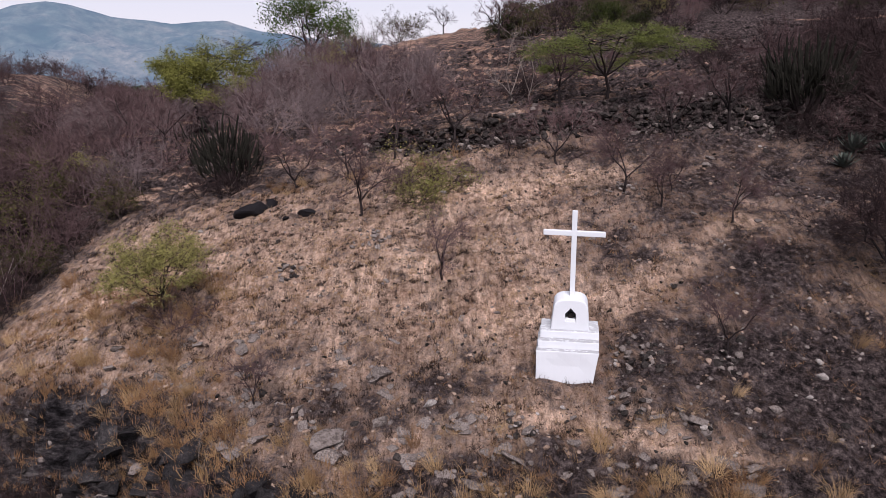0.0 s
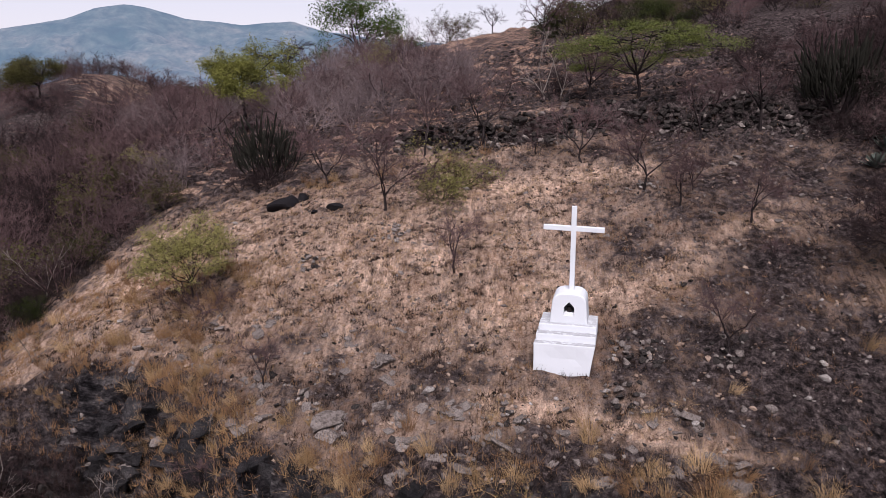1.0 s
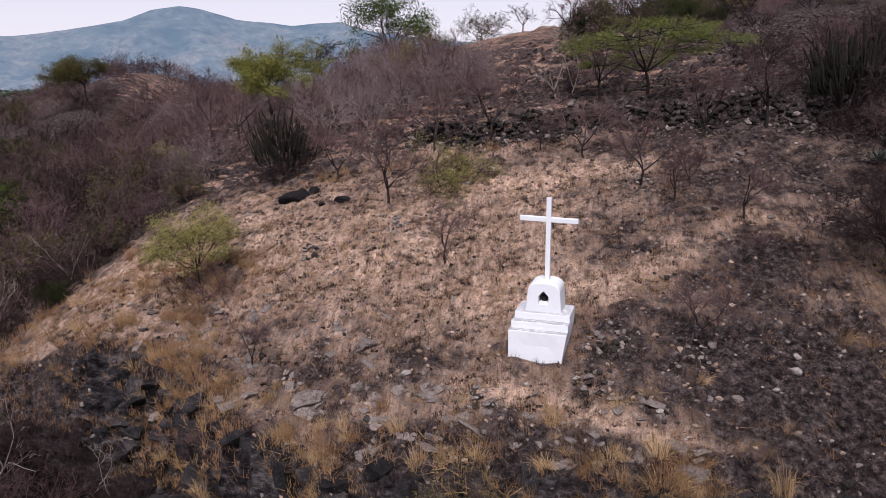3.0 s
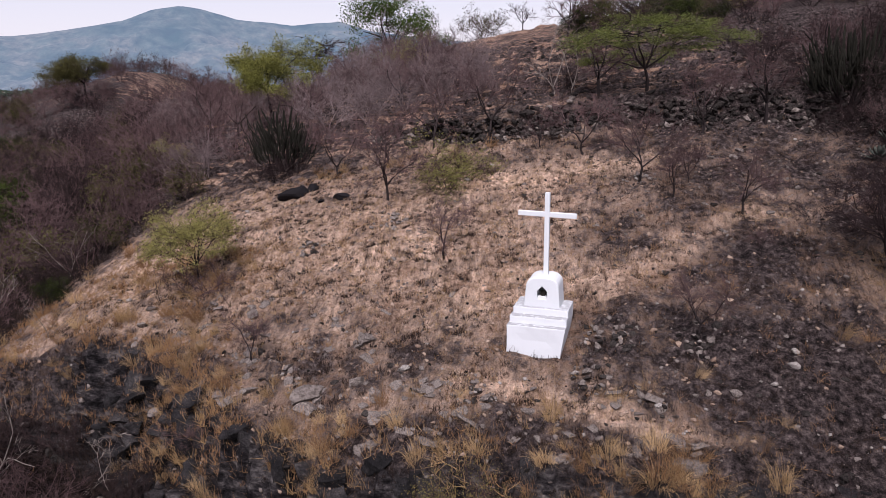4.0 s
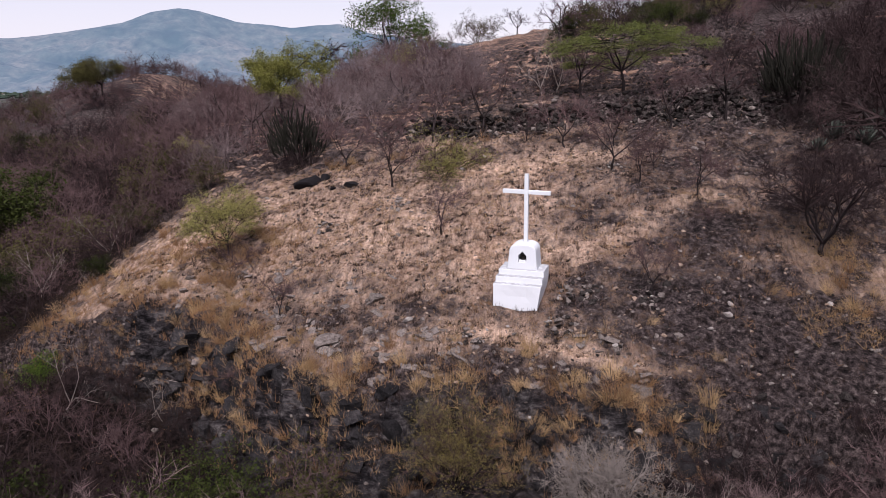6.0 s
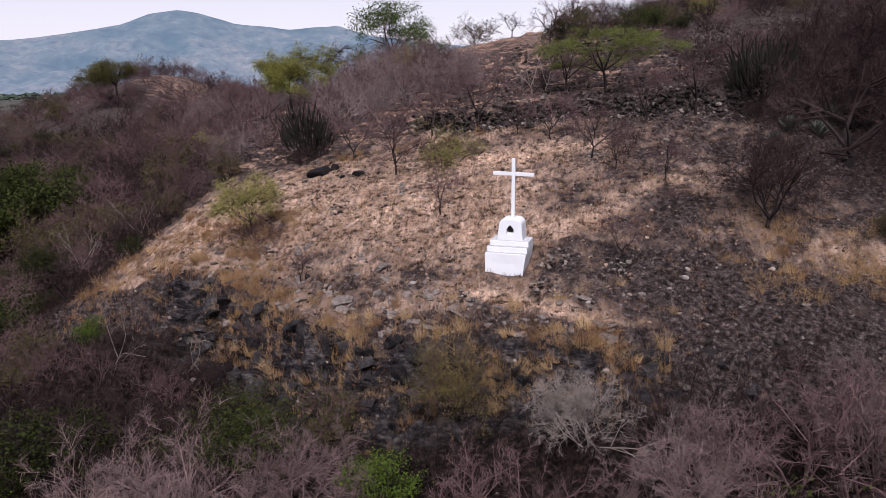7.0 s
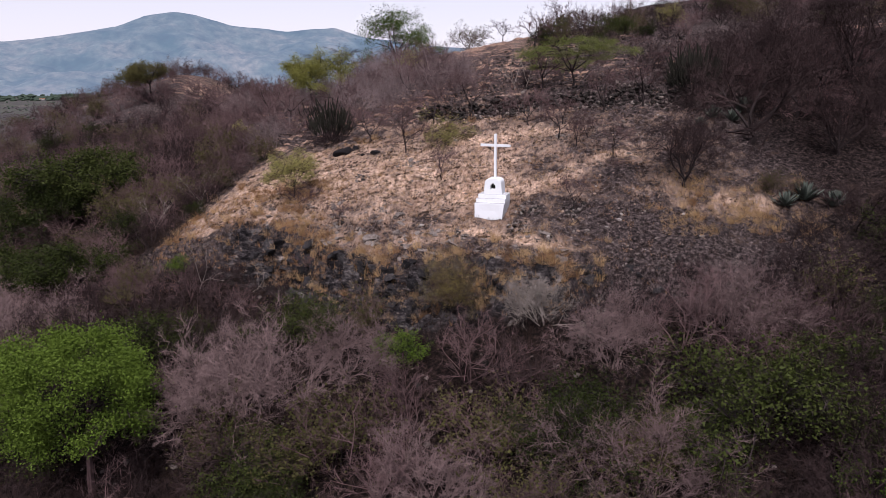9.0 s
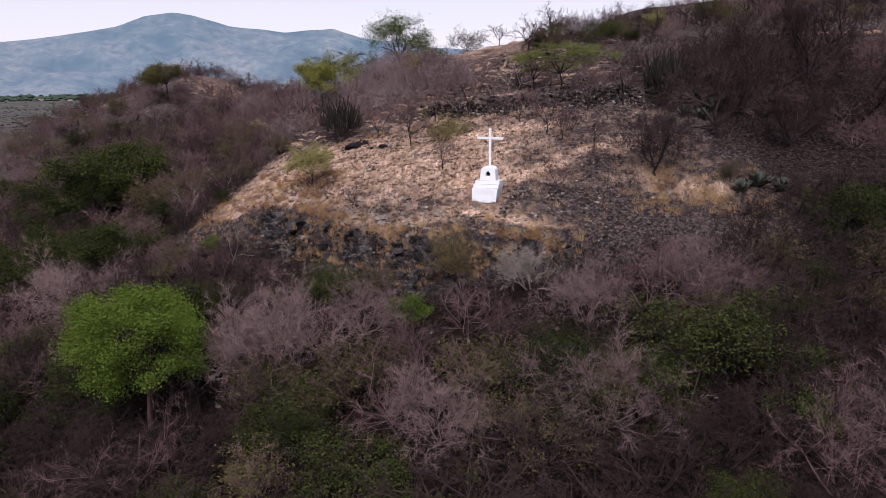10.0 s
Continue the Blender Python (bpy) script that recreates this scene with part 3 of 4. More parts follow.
def woody(name, seed, stems, length, r, spec, bark, label, category, leaves=None, twig_mat=None, lean=0.5, trunk_len=0.0, apart=False, dome=None):
    """A shrub or tree: trunk and limbs in one part, fine twigs in another, leaves in a third."""
    rng = random.Random(seed)
    tubes, tips = [], []
    root = new(name)
    tagged(root, label, category)
    start = Vector((0, 0, -0.12))
    if trunk_len:
        q = Vector((rng.gauss(0, 0.12), rng.gauss(0, 0.12), 1)).normalized() * trunk_len
        tubes.append((0, [start, q * 0.5 + Vector((rng.gauss(0, 0.05), 0, 0)), q], [r * 1.9, r * 1.5, r * 1.2]))
        start = q
    for k in range(stems):
        a = 6.283 * (k + rng.uniform(-0.3, 0.3)) / stems
        tilt = rng.uniform(0.25, 1.0) * lean
        d = Vector((math.cos(a) * math.sin(tilt), math.sin(a) * math.sin(tilt), math.cos(tilt)))
        limb(rng, start + Vector((math.cos(a), math.sin(a), 0)) * r * (0.5 if trunk_len else 2), d, length * rng.uniform(0.75, 1.15), r, 0, spec, tubes, tips)
    wood, fine, stalks = Soup(), Soup(), []
    for level, pts, radii in tubes:
        if level == 0:
            if apart:
                stalks.append(Soup())
            (stalks[-1] if apart else wood).tube(pts, radii, 5)
        elif level == 1:
            fine.tube([pts[0], pts[2], pts[-1]], [radii[0], radii[2], radii[-1]], 3)
        elif level < spec["levels"] and spec.get("thin"):
            fine.leaf(pts[0], (pts[-1] - pts[0]).normalized(), Vector((rng.gauss(0, 1), rng.gauss(0, 1), rng.gauss(0, 1))).normalized(), (pts[-1] - pts[0]).length, spec["thin"] * 1.9)
        elif level < spec["levels"]:
            fine.tube([pts[0], pts[-1]], [radii[0], radii[-1]], 3)
        else:
            if spec.get("thin"):
                fine.leaf(pts[0], (pts[-1] - pts[0]).normalized(), Vector((rng.gauss(0, 1), rng.gauss(0, 1), rng.gauss(0, 1))).normalized(), (pts[-1] - pts[0]).length, spec["thin"])
            else:
                fine.tube([pts[0], pts[-1]], [max(radii[0], spec.get("twig", 0)), 0], 3, True)
    if wood.v:
        piece("trunk", wood.mesh("trunk", bark), root)
    for k, s in enumerate(stalks):
        name = "trunk" if trunk_len and k == 0 else "stem"
        piece(name, s.mesh(name, bark), root)
    if fine.v:
        piece("crown", fine.mesh("crown", twig_mat or bark), root)
    if leaves:
        mat, count, size, spread = leaves
        s = Soup()
        if dome:
            # clumps of foliage over a rounded, uneven crown
            wide, high, mid = dome
            tips = []
            for k in range(95):
                a, u, q = rng.uniform(0, 6.283), rng.uniform(-0.75, 1.0), rng.uniform(0.62, 1.04)
                c = math.sqrt(max(0.0, 1 - u * u)) * wide * q
                tips.append((Vector((c * math.cos(a), c * math.sin(a), mid + u * q * high)), Vector((0, 0, 1))))
        for k in range(count):
            p, d = tips[rng.randrange(len(tips))]
            off = Vector((rng.gauss(0, 1), rng.gauss(0, 1), rng.gauss(0, 0.6))) * spread
            dd = Vector((rng.gauss(0, 1), rng.gauss(0, 1), rng.gauss(0, 0.7))).normalized()
            nn = Vector((rng.gauss(0, 1), rng.gauss(0, 1), rng.gauss(0.6, 1))).normalized()
            z = size * rng.uniform(0.6, 1.3)
            s.leaf(p + off, dd, nn, z, z * 0.75)
        piece("foliage", s.mesh("foliage", mat), root)
    return root


class Kind:
    """A few variants of a plant; each is planted once itself and then copied."""

    def __init__(self, protos, group=""):
        self.protos, self.used, self.group = protos, [False] * len(protos), group
        self.rng = random.Random(len(protos) * 7 + len(group))

    def plant(self, x, y, scale=1.0, which=None, turn=None, sink=0.04, squash=1.0, tilt=0.0):
        k = self.rng.randrange(len(self.protos)) if which is None else which
        a = self.rng.uniform(0, 360) if turn is None else turn
        m = pose(x, y, at(x, y) - sink, tilt, 0, a) @ Matrix.Diagonal((scale, scale, scale * squash, 1))
        if not self.used[k]:
            self.used[k] = True
            ob = self.protos[k]
            ob.matrix_basis = m
            if self.group:
                ob["group"] = self.group
            return ob
        src = self.protos[k]
        keep = tuple(src.scale)
        src.scale = (1, 1, 1)
        ob = copy_thing(src, m)
        src.scale = keep
        return ob

SHRUB = dict(levels=3, kids=(6, 6, 6), angle=(0.35, 1.0), ratio=(0.45, 0.75), bend=0.16, lift=0.05, low=0.25, twig=0.004)
DENSE = dict(levels=4, kids=(5, 5, 5, 11), thin=0.006, angle=(0.35, 1.05), ratio=(0.48, 0.74), bend=0.2, lift=0.04, low=0.35, twig=0.0035)
FARSHRUB = dict(levels=3, kids=(5, 5, 15), thin=0.008, tip=0.62, angle=(0.45, 1.15), ratio=(0.5, 0.75), bend=0.2, lift=0.05, low=0.3, twig=0.0065)
TREE = dict(levels=3, kids=(5, 6, 14), thin=0.008, tip=0.8, angle=(0.4, 1.15), ratio=(0.45, 0.7), bend=0.18, lift=0.06, low=0.35, twig=0.006)
LIGHT = dict(levels=3, kids=(6, 6, 14), thin=0.0055, angle=(0.4, 1.1), ratio=(0.45, 0.75), bend=0.2, lift=0.04, low=0.3, twig=0.004)
UMB = dict(levels=3, kids=(5, 4, 4), angle=(0.4, 1.0), ratio=(0.5, 0.75), bend=0.14, lift=0.02, low=0.4, flat=0.45)

mauve = Kind([woody("dry_shrub", 10 + i, 6, 1.15, 0.022, FARSHRUB, BARK_MAUVE, "leafless mauve-grey thorn shrub on the dry slope", "shrub", lean=0.95) for i in range(5)], "leafless shrubs on the slope")
hazy = Kind([woody("hazy_shrub", 15 + i, 7, 1.15, 0.022, FARSHRUB, BARK_HAZE, "tall leafless grey-mauve thorn shrub above the knoll", "shrub", lean=0.9) for i in range(3)], "grey-mauve thorn shrubs")
# the mauve shrub again, with shade put into its darker twigs
shady = Kind([woody("dusky_shrub", 20 + i, 6, 1.1, 0.022, FARSHRUB, BARK_DARK, "leafless thorn shrub, twigs darkened to stand for shade in the scrub", "shrub", lean=0.95, twig_mat=BARK_DUSK) for i in range(3)], "dark shrubs in the scrub")
rosy = Kind([woody("rosy_shrub", 30 + i, 9, 1.15, 0.017, DENSE, BARK_ROSE, "leafless rosy-grey bush with a rounded twiggy crown", "shrub", lean=1.05) for i in range(3)], "rosy bushes below the outcrop")
pale = Kind([woody("bleached_shrub", 40 + i, 8, 1.1, 0.018, DENSE, BARK_PALE, "bleached leafless bush with whitish branches", "shrub", lean=1.0) for i in range(2)], "bleached bushes")
deadwood = Kind([woody("dead_branch", 45 + i, 3, 0.9, 0.010, dict(LIGHT, kids=(3, 3, 3)), BARK_PALE, "thin bleached dead branches on the shoulder", "branch", lean=0.9, trunk_len=0.15, apart=True) for i in range(2)], "dead branches")
sapling = Kind([woody("bare_sapling", 50 + i, 3, 0.8, 0.018, LIGHT, BARK_DARK, "thin bare dark sapling on scorched ground", "tree", lean=0.75, trunk_len=0.35, twig_mat=BARK_MAUVE, apart=True) for i in range(4)], "bare saplings on the knoll")
bare = Kind([woody("bare_tree", 60 + i, 4, 1.15, 0.032, TREE, BARK_DARK, "small leafless tree with a twiggy mauve crown", "tree", lean=0.85, trunk_len=0.6, twig_mat=BARK_MAUVE) for i in range(4)], "leafless trees")
lime = Kind([woody("green_shrub", 70 + i, 7, 0.95, 0.02, FARSHRUB, BARK_DARK, "feathery yellow-green shrub with bare lower twigs", "shrub", (LEAF_LIME, (7000, 5200)[i], 0.042, 0.09), BARK_MAUVE, 1.0) for i in range(2)], "yellow-green shrubs")
olive = Kind([woody("olive_shrub", 80 + i, 7, 1.1, 0.02, FARSHRUB, BARK_DARK, "sparse olive-brown shrub in thin leaf", "shrub", (LEAF_OLIVE, 2700, 0.055, 0.08), BARK_MAUVE, 0.9) for i in range(3)], "olive shrubs")
green = Kind([woody("leafy_bush", 90 + i, 6, 1.0, 0.022, FARSHRUB, BARK_DARK, "dense dark green leafy bush on the lower slope", "shrub", (LEAF_DARK, 8500, 0.042, 0.10), BARK_DARK, 0.95) for i in range(3)], "green bushes")
fresh = Kind([woody("green_tree", 103, 9, 1.5, 0.05, dict(TREE, kids=(5, 5, 6), lift=0.0), BARK_MAUVE, "round bright green leafy tree on the lower slope", "tree", (LEAF_GREEN, 56000, 0.046, 0.19), BARK_DARK, 1.1, 1.0, dome=(1.75, 1.35, 2.35))])
sprout = Kind([woody("sprouting_bush", 101, 7, 0.8, 0.018, FARSHRUB, BARK_DARK, "small bright green bush below the outcrop", "shrub", (LEAF_GREEN, 5000, 0.05, 0.07), BARK_DARK, 0.8)], "bright green bushes")
acacia = Kind([woody("acacia_tree", 110 + i, 6, 1.6, 0.055, UMB, BARK_DARK, "flat-topped acacia in yellow-green leaf", "tree", ((LEAF_ACACIA, LEAF_OLIVE)[i], 26000, 0.075, 0.19), BARK_DARK, 1.35, 1.6) for i in range(2)], "flat-topped acacias")
umbrella = Kind([woody("umbrella_tree", 121, 8, 1.9, 0.045, dict(UMB, flat=0.15, lift=0.0, low=0.6), BARK_DARK, "wide flat-topped thorn tree in fresh green leaf above the wall", "tree", (LEAF_MID, 28000, 0.05, 0.12), BARK_DARK, 1.1, 1.25)])
broom = Kind([woody("broom_bush", 131, 9, 1.15, 0.018, SHRUB, BARK_DARK, "rounded olive-yellow broom-like bush below the outcrop", "shrub", (LEAF_OLIVE2, 16000, 0.026, 0.06), BARK_MAUVE, 0.8)])
feathery = Kind([woody("feathery_shrub", 141, 9, 1.0, 0.018, dict(FARSHRUB, flat=0.6, low=0.5), BARK_DARK, "low spreading thorn shrub with feathery yellow-green leaves", "shrub", (LEAF_LIME, 20000, 0.038, 0.08), BARK_MAUVE, 1.1, 0.45)])
broad = Kind([woody("broad_tree", 161, 8, 1.5, 0.06, dict(UMB, flat=0.6), BARK_DARK, "broad dark green leafy tree on the shaded flank", "tree", (LEAF_DARK, 17000, 0.085, 0.17), BARK_DARK, 1.2, 0.9)], "broad green trees")
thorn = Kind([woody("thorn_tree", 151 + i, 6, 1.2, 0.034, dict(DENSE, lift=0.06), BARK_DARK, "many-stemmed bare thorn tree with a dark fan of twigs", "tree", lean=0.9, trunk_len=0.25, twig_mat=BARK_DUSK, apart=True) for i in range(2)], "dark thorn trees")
crest = Kind([woody("crest_tree", 171, 8, 1.7, 0.045, dict(FARSHRUB, kids=(5, 4, 9), low=0.45, lift=0.0), BARK_DARK, "airy round tree in thin fresh leaf on the ridge", "tree", (LEAF_GREEN, 13000, 0.085, 0.19), BARK_HAZE, 1.25, 0.7)])
bare_umbrella = Kind([woody("bare_umbrella_tree", 175, 7, 1.6, 0.05, dict(UMB, kids=(5, 5, 14), thin=0.012, flat=0.3), BARK_DARK, "leafless flat-topped tree with dark twigs on the ridge", "tree", None, BARK_DUSK, 1.1, 1.3)])
ALL_KINDS = [crest, bare_umbrella, broad, deadwood, thorn, hazy, feathery, broom, mauve, shady, rosy, pale, sapling, bare, lime, olive, green, fresh, sprout, acacia, umbrella]

# single trees and shrubs, each at its own spot
umbrella.plant(5.8, 25.0, 0.88, turn=200, squash=0.82)
acacia.plant(-11.4, 33.6, 0.98, which=0)
acacia.plant(-31.5, 47.8, 0.98, which=1, squash=0.95)
crest.plant(-8.8, 50.0, 1.35, squash=1.05)
for x, y, sc in ((-8.2, 47.0, 1.5), (-10.2, 47.4, 1.45), (-6.4, 47.8, 1.4), (-9.2, 45.5, 1.3), (-7.2, 45.4, 1.2)):
    hazy.plant(x, y, sc)
bare_umbrella.plant(-13.9, 48.7, 1.1)
green.plant(5.0, 46, 1.45)
shady.plant(7.6, 47, 1.5)
olive.plant(11.6, 48, 1.3)
bare.plant(5.5, 55, 1.5)
lime.plant(14.5, 50, 1.4)
olive.plant(-3.0, 57, 1.6)
lime.plant(-5.6, 42.0, 1.5)
bare.plant(0.2, 57, 1.0)
feathery.plant(-6.7, 15.9, 0.88, squash=1.15)
mauve.plant(-6.2, 15.0, 0.75)
lime.plant(-0.7, 20.4, 1.2, which=1)
for x, y, s in ((0.0, 15.7, 1.15), (-2.3, 19.5, 1.6), (-4.95, 22.7, 1.55), (0.3, 24.0, 1.9), (3.58, 21.4, 1.4), (4.95, 18.9, 1.35), (5.7, 18.0, 0.95), (6.2, 18.8, 0.8), (7.25, 17.1, 1.15), (5.4, 12.6, 0.95), (-3.2, 23.4, 1.5), (-1.6, 24.0, 1.6), (7.1, 21.9, 1.6), (7.3, 15.5, 0.5), (-4.3, 10.9, 0.7), (-3.6, 12.1, 0.8), (5.2, 21.2, 1.0), (2.2, 22.6, 0.9), (9.9, 15.9, 0.7)):
    sapling.plant(x, y, s * 0.95)
thorn.plant(9.8, 14.4, 1.25)
thorn.plant(13.1, 18.0, 2.1)
for x, y, s in ((15.8, 20.5, 1.8), (14.0, 22.6, 1.6), (18.5, 22.5, 1.9), (16.4, 24.5, 1.7), (20.5, 19.5, 1.8), (16.2, 17.0, 1.2)):
    thorn.plant(x, y, s)
# dark shrubs added to dim the lower right
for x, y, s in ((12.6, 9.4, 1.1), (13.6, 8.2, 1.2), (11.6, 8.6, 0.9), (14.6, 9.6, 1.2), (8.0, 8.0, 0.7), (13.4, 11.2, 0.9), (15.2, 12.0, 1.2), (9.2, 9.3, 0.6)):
    shady.plant(x, y, s)
olive.plant(12.9, 14.0, 0.7)
bare.plant(9.1, 22.4, 1.15)
bare.plant(11.0, 23.8, 1.1)
bare.plant(4.2, 25.2, 1.1)
deadwood.plant(2.6, 26.6, 2.0)
deadwood.plant(3.3, 26.9, 1.8)
olive.plant(-11.5, 24.4, 0.95)
deadwood.plant(-10.2, 14.3, 1.1, tilt=50)
deadwood.plant(-9.0, 11.0, 1.5, tilt=8)
deadwood.plant(-6.6, 10.9, 0.8, tilt=20)
deadwood.plant(-7.6, 10.2, 0.5, tilt=-30)
deadwood.plant(-12.6, 18.8, 1.5, tilt=35)
deadwood.plant(-14.2, 17.0, 1.4, tilt=30)
deadwood.plant(-4.4, 11.3, 0.6)
broom.plant(1.25, 8.3, 0.95)
pale.plant(4.4, 7.5, 1.05)
mauve.plant(8.5, 6.9, 1.5)
mauve.plant(9.6, 6.3, 1.6)
mauve.plant(10.8, 6.0, 1.4)
rosy.plant(-4.0, 5.2, 1.8)
rosy.plant(-1.8, 6.4, 1.1)
rosy.plant(6.4, 6.0, 1.3)
rosy.plant(1.8, 1.6, 1.3)
rosy.plant(-14.6, 9.2, 1.5)
rosy.plant(-18.5, 12.6, 1.6)
shady.plant(-9.4, 1.0, 1.6)
sprout.plant(0.0, 6.5, 1.0)
sprout.plant(12.6, 2.2, 1.3)
sprout.plant(-10.5, 12.0, 0.6)
fresh.plant(-8.7, 2.8, 1.3, squash=1.1)
for x, y, s in ((-21.2, 22.4, 1.45), (-23.8, 21.2, 1.15), (-22.6, 15.8, 1.2), (-15.8, 12.6, 0.95)):
    broad.plant(x, y, s)
for x, y, s in ((10.2, 3.9, 2.1), (12.2, 3.7, 1.7), (8.6, 3.0, 1.4), (5.4, 3.2, 1.6), (-17.5, 15.4, 1.3), (-14.5, 9.5, 1.2), (-3.6, 2.6, 1.5), (-6.0, -0.5, 1.3), (-12.2, 17.4, 0.6)):
    green.plant(x, y, s)
for x, y, s in ((4.5, 1.0, 1.3), (-4.7, 3.4, 1.5), (-2.4, 2.6, 1.3), (13.2, 8.4, 1.3), (6.8, 2.2, 1.5), (-1.6, 8.2, 1.0)):
    olive.plant(x, y, s)

rng = random.Random(5)


def scatter(n, kinds, zone, smin, smax, gap, taken):
    """Plants of weighted kinds over a zone, at least gap metres apart."""
    x0, x1, y0, y1, test = zone
    for _ in range(n * 14):
        if n <= 0:
            break
        x, y = rng.uniform(x0, x1), rng.uniform(y0, y1)
        if not test(x, y) or any((x - a) ** 2 + (y - c) ** 2 < gap * gap for a, c in taken):
            continue
        taken.append((x, y))
        k = rng.choices([a for a, w in kinds], [w for a, w in kinds])[0]
        k.plant(x, y, rng.uniform(smin, smax))
        n -= 1


taken = [(1.2, 8.3), (4.3, 7.9), (8.8, 6.2), (-4.0, 5.4), (-1.8, 6.6), (5.6, 6), (0, 6.4), (-0.2, 7.6), (-9, 2.9), (-9, 4.4), (-8, 4.4), (-10, 4.2), (7.6, 3.8), (9.2, 3), (10.6, 3.6), (2.2, 0.6), (5.3, 2.9)]
scatter(120, [(rosy, 0.6), (green, 1.6), (olive, 1.2), (mauve, 2.2), (shady, 6.0)], (-18, 20, -6.5, 8.3, lambda x, y: y < min(edge_front(x), 9.75) - 1.9), 1.1, 1.9, 1.6, taken)
scatter(40, [(shady, 5), (mauve, 1), (olive, 0.6)], (-15, -5.5, 5, 12.5, lambda x, y: y < edge_front(x) - 1.6 and x > -15), 0.5, 0.95, 1.1, taken)
taken2 = []
scatter(250, [(mauve, 7), (shady, 2.0), (olive, 2.4), (green, 0.6), (lime, 0.1)], (-38, -8.5, 4, 40, lambda x, y: x < edge_left(y) - 0.5 and y > -0.6 * (x + 14)), 0.85, 1.45, 1.15, taken2)
scatter(95, [(hazy, 3.4), (bare, 2.2), (mauve, 4), (olive, 0.6)], (-22, 1.5, 25.6, 46, lambda x, y: x > edge_left(y) - 1 and y > 26.4 + 0.3 * (x + 6) and x < 1.5 - 0.3 * (y - 25) and abs(x + 0.34 * y) > 0.7 + (0.9 if y < 33 else 0)), 0.85, 1.5, 1.25, taken2)
scatter(120, [(mauve, 6), (shady, 1), (olive, 2)], (-52, -14, 38, 70, lambda x, y: x < -15 - 0.42 * (y - 38)), 0.8, 1.3, 1.6, taken2)
taken3 = []
scatter(62, [(mauve, 6), (shady, 3)], (11.5, 28, 15, 33, lambda x, y: x > 12.5 + 0.25 * abs(y - 18) and (y > 19 or x > 19)), 0.85, 1.45, 1.3, taken3)
# mostly dark shrubs, filling the dim right side below
scatter(85, [(shady, 7), (olive, 0.3), (green, 1.6)], (11.5, 24, -2, 12.5, lambda x, y: y < 8.8 or x > 16), 1.0, 1.6, 1.15, taken3)
scatter(95, [(mauve, 2), (bare, 1), (shady, 6), (olive, 2), (green, 1.5)], (3, 40, 43.5, 60, lambda x, y: x > 0.25 * (y - 36) and abs(y - 43.2 + 0.55 * (x - 23)) > 2.2), 0.9, 1.5, 1.9, taken3)
scatter(10, [(mauve, 3), (shady, 2)], (3, 14, 26, 42, lambda x, y: True), 0.6, 1.0, 2.0, taken3)
for kind in ALL_KINDS:
    for ob, was in zip(kind.protos, kind.used):
        if not was:
            for o in (*ob.children_recursive, ob):
                bpy.data.objects.remove(o)


# ---- cacti and agaves ----
def column_mesh(seed, length):
    """A ribbed cactus stem that leaves the base sideways and turns upright."""
    r = random.Random(seed)
    s = Soup()
    out, n, ribs = r.uniform(0.15, 0.5), 9, 8
    prev = None
    for i in range(n + 1):
        t = i / n
        c = Vector((out * (1 - (1 - min(t * 2, 1)) ** 2) + r.gauss(0, 0.01), r.gauss(0, 0.01), length * t))
        rad = 0.052 * (1 if t < 0.9 else math.sqrt(max(0.02, 1 - ((t - 0.9) / 0.1) ** 2)))
        ring = []
        for k in range(ribs * 2):
            a = math.pi * k / ribs
            q = rad * (1.0 if k % 2 == 0 else 0.72)
            s.v.append(c + Vector((q * math.cos(a), q * math.sin(a), 0)))
            ring.append(len(s.v) - 1)
        if prev:
            for k in range(ribs * 2):
                j = (k + 1) % (ribs * 2)
                s.f.append((prev[k], prev[j], ring[j], ring[k]))
        prev = ring
    s.f.append(tuple(prev))
    return s.mesh("column", CACTUS)


COLUMNS = [column_mesh(200 + i, ln) for i, ln in enumerate((1.5, 1.9, 2.2, 2.5, 2.8))]


def organ_cactus(x, y, scale, count, seed):
    r = random.Random(seed)
    root = new("organ_pipe_cactus")
    root.matrix_basis = pose(x, y, at(x, y) - 0.1)
    tagged(root, "dark clump of upright ribbed organ pipe cactus stems", "cactus", "organ pipe cacti")
    for k in range(7):
        s = Soup()
        a = 6.283 * k / 7 + r.uniform(-0.3, 0.3)
        e = Vector((math.cos(a) * 0.5, math.sin(a) * 0.5, 1.0)) * scale * r.uniform(0.7, 1.1)
        s.tube([Vector((0, 0, -0.1)), e * 0.5 + Vector((math.cos(a), math.sin(a), 0)) * 0.1, e], [0.09, 0.07, 0.05], 6)
        piece("stem_base", s.mesh("stem_base", BARK_DARK), root, "dark woody base")
    for k in range(count):
        rr = 0.95 * math.sqrt(r.random()) * scale
        a = r.uniform(0, 360)
        edge = rr / (0.95 * scale)
        z0 = (0.45 + 0.85 * r.random()) * (1.15 - 0.5 * edge * edge) * scale
        m = pose(rr * math.cos(radians(a)), rr * math.sin(radians(a)), z0, r.gauss(0, 6), r.gauss(4 + 14 * edge, 9), a + r.uniform(-40, 40)) @ Matrix.Scale(scale * r.uniform(0.28, 0.5) * (1.1 - 0.3 * edge * edge), 4)
        piece("column", r.choice(COLUMNS[:3]), root, m=m)
    return root


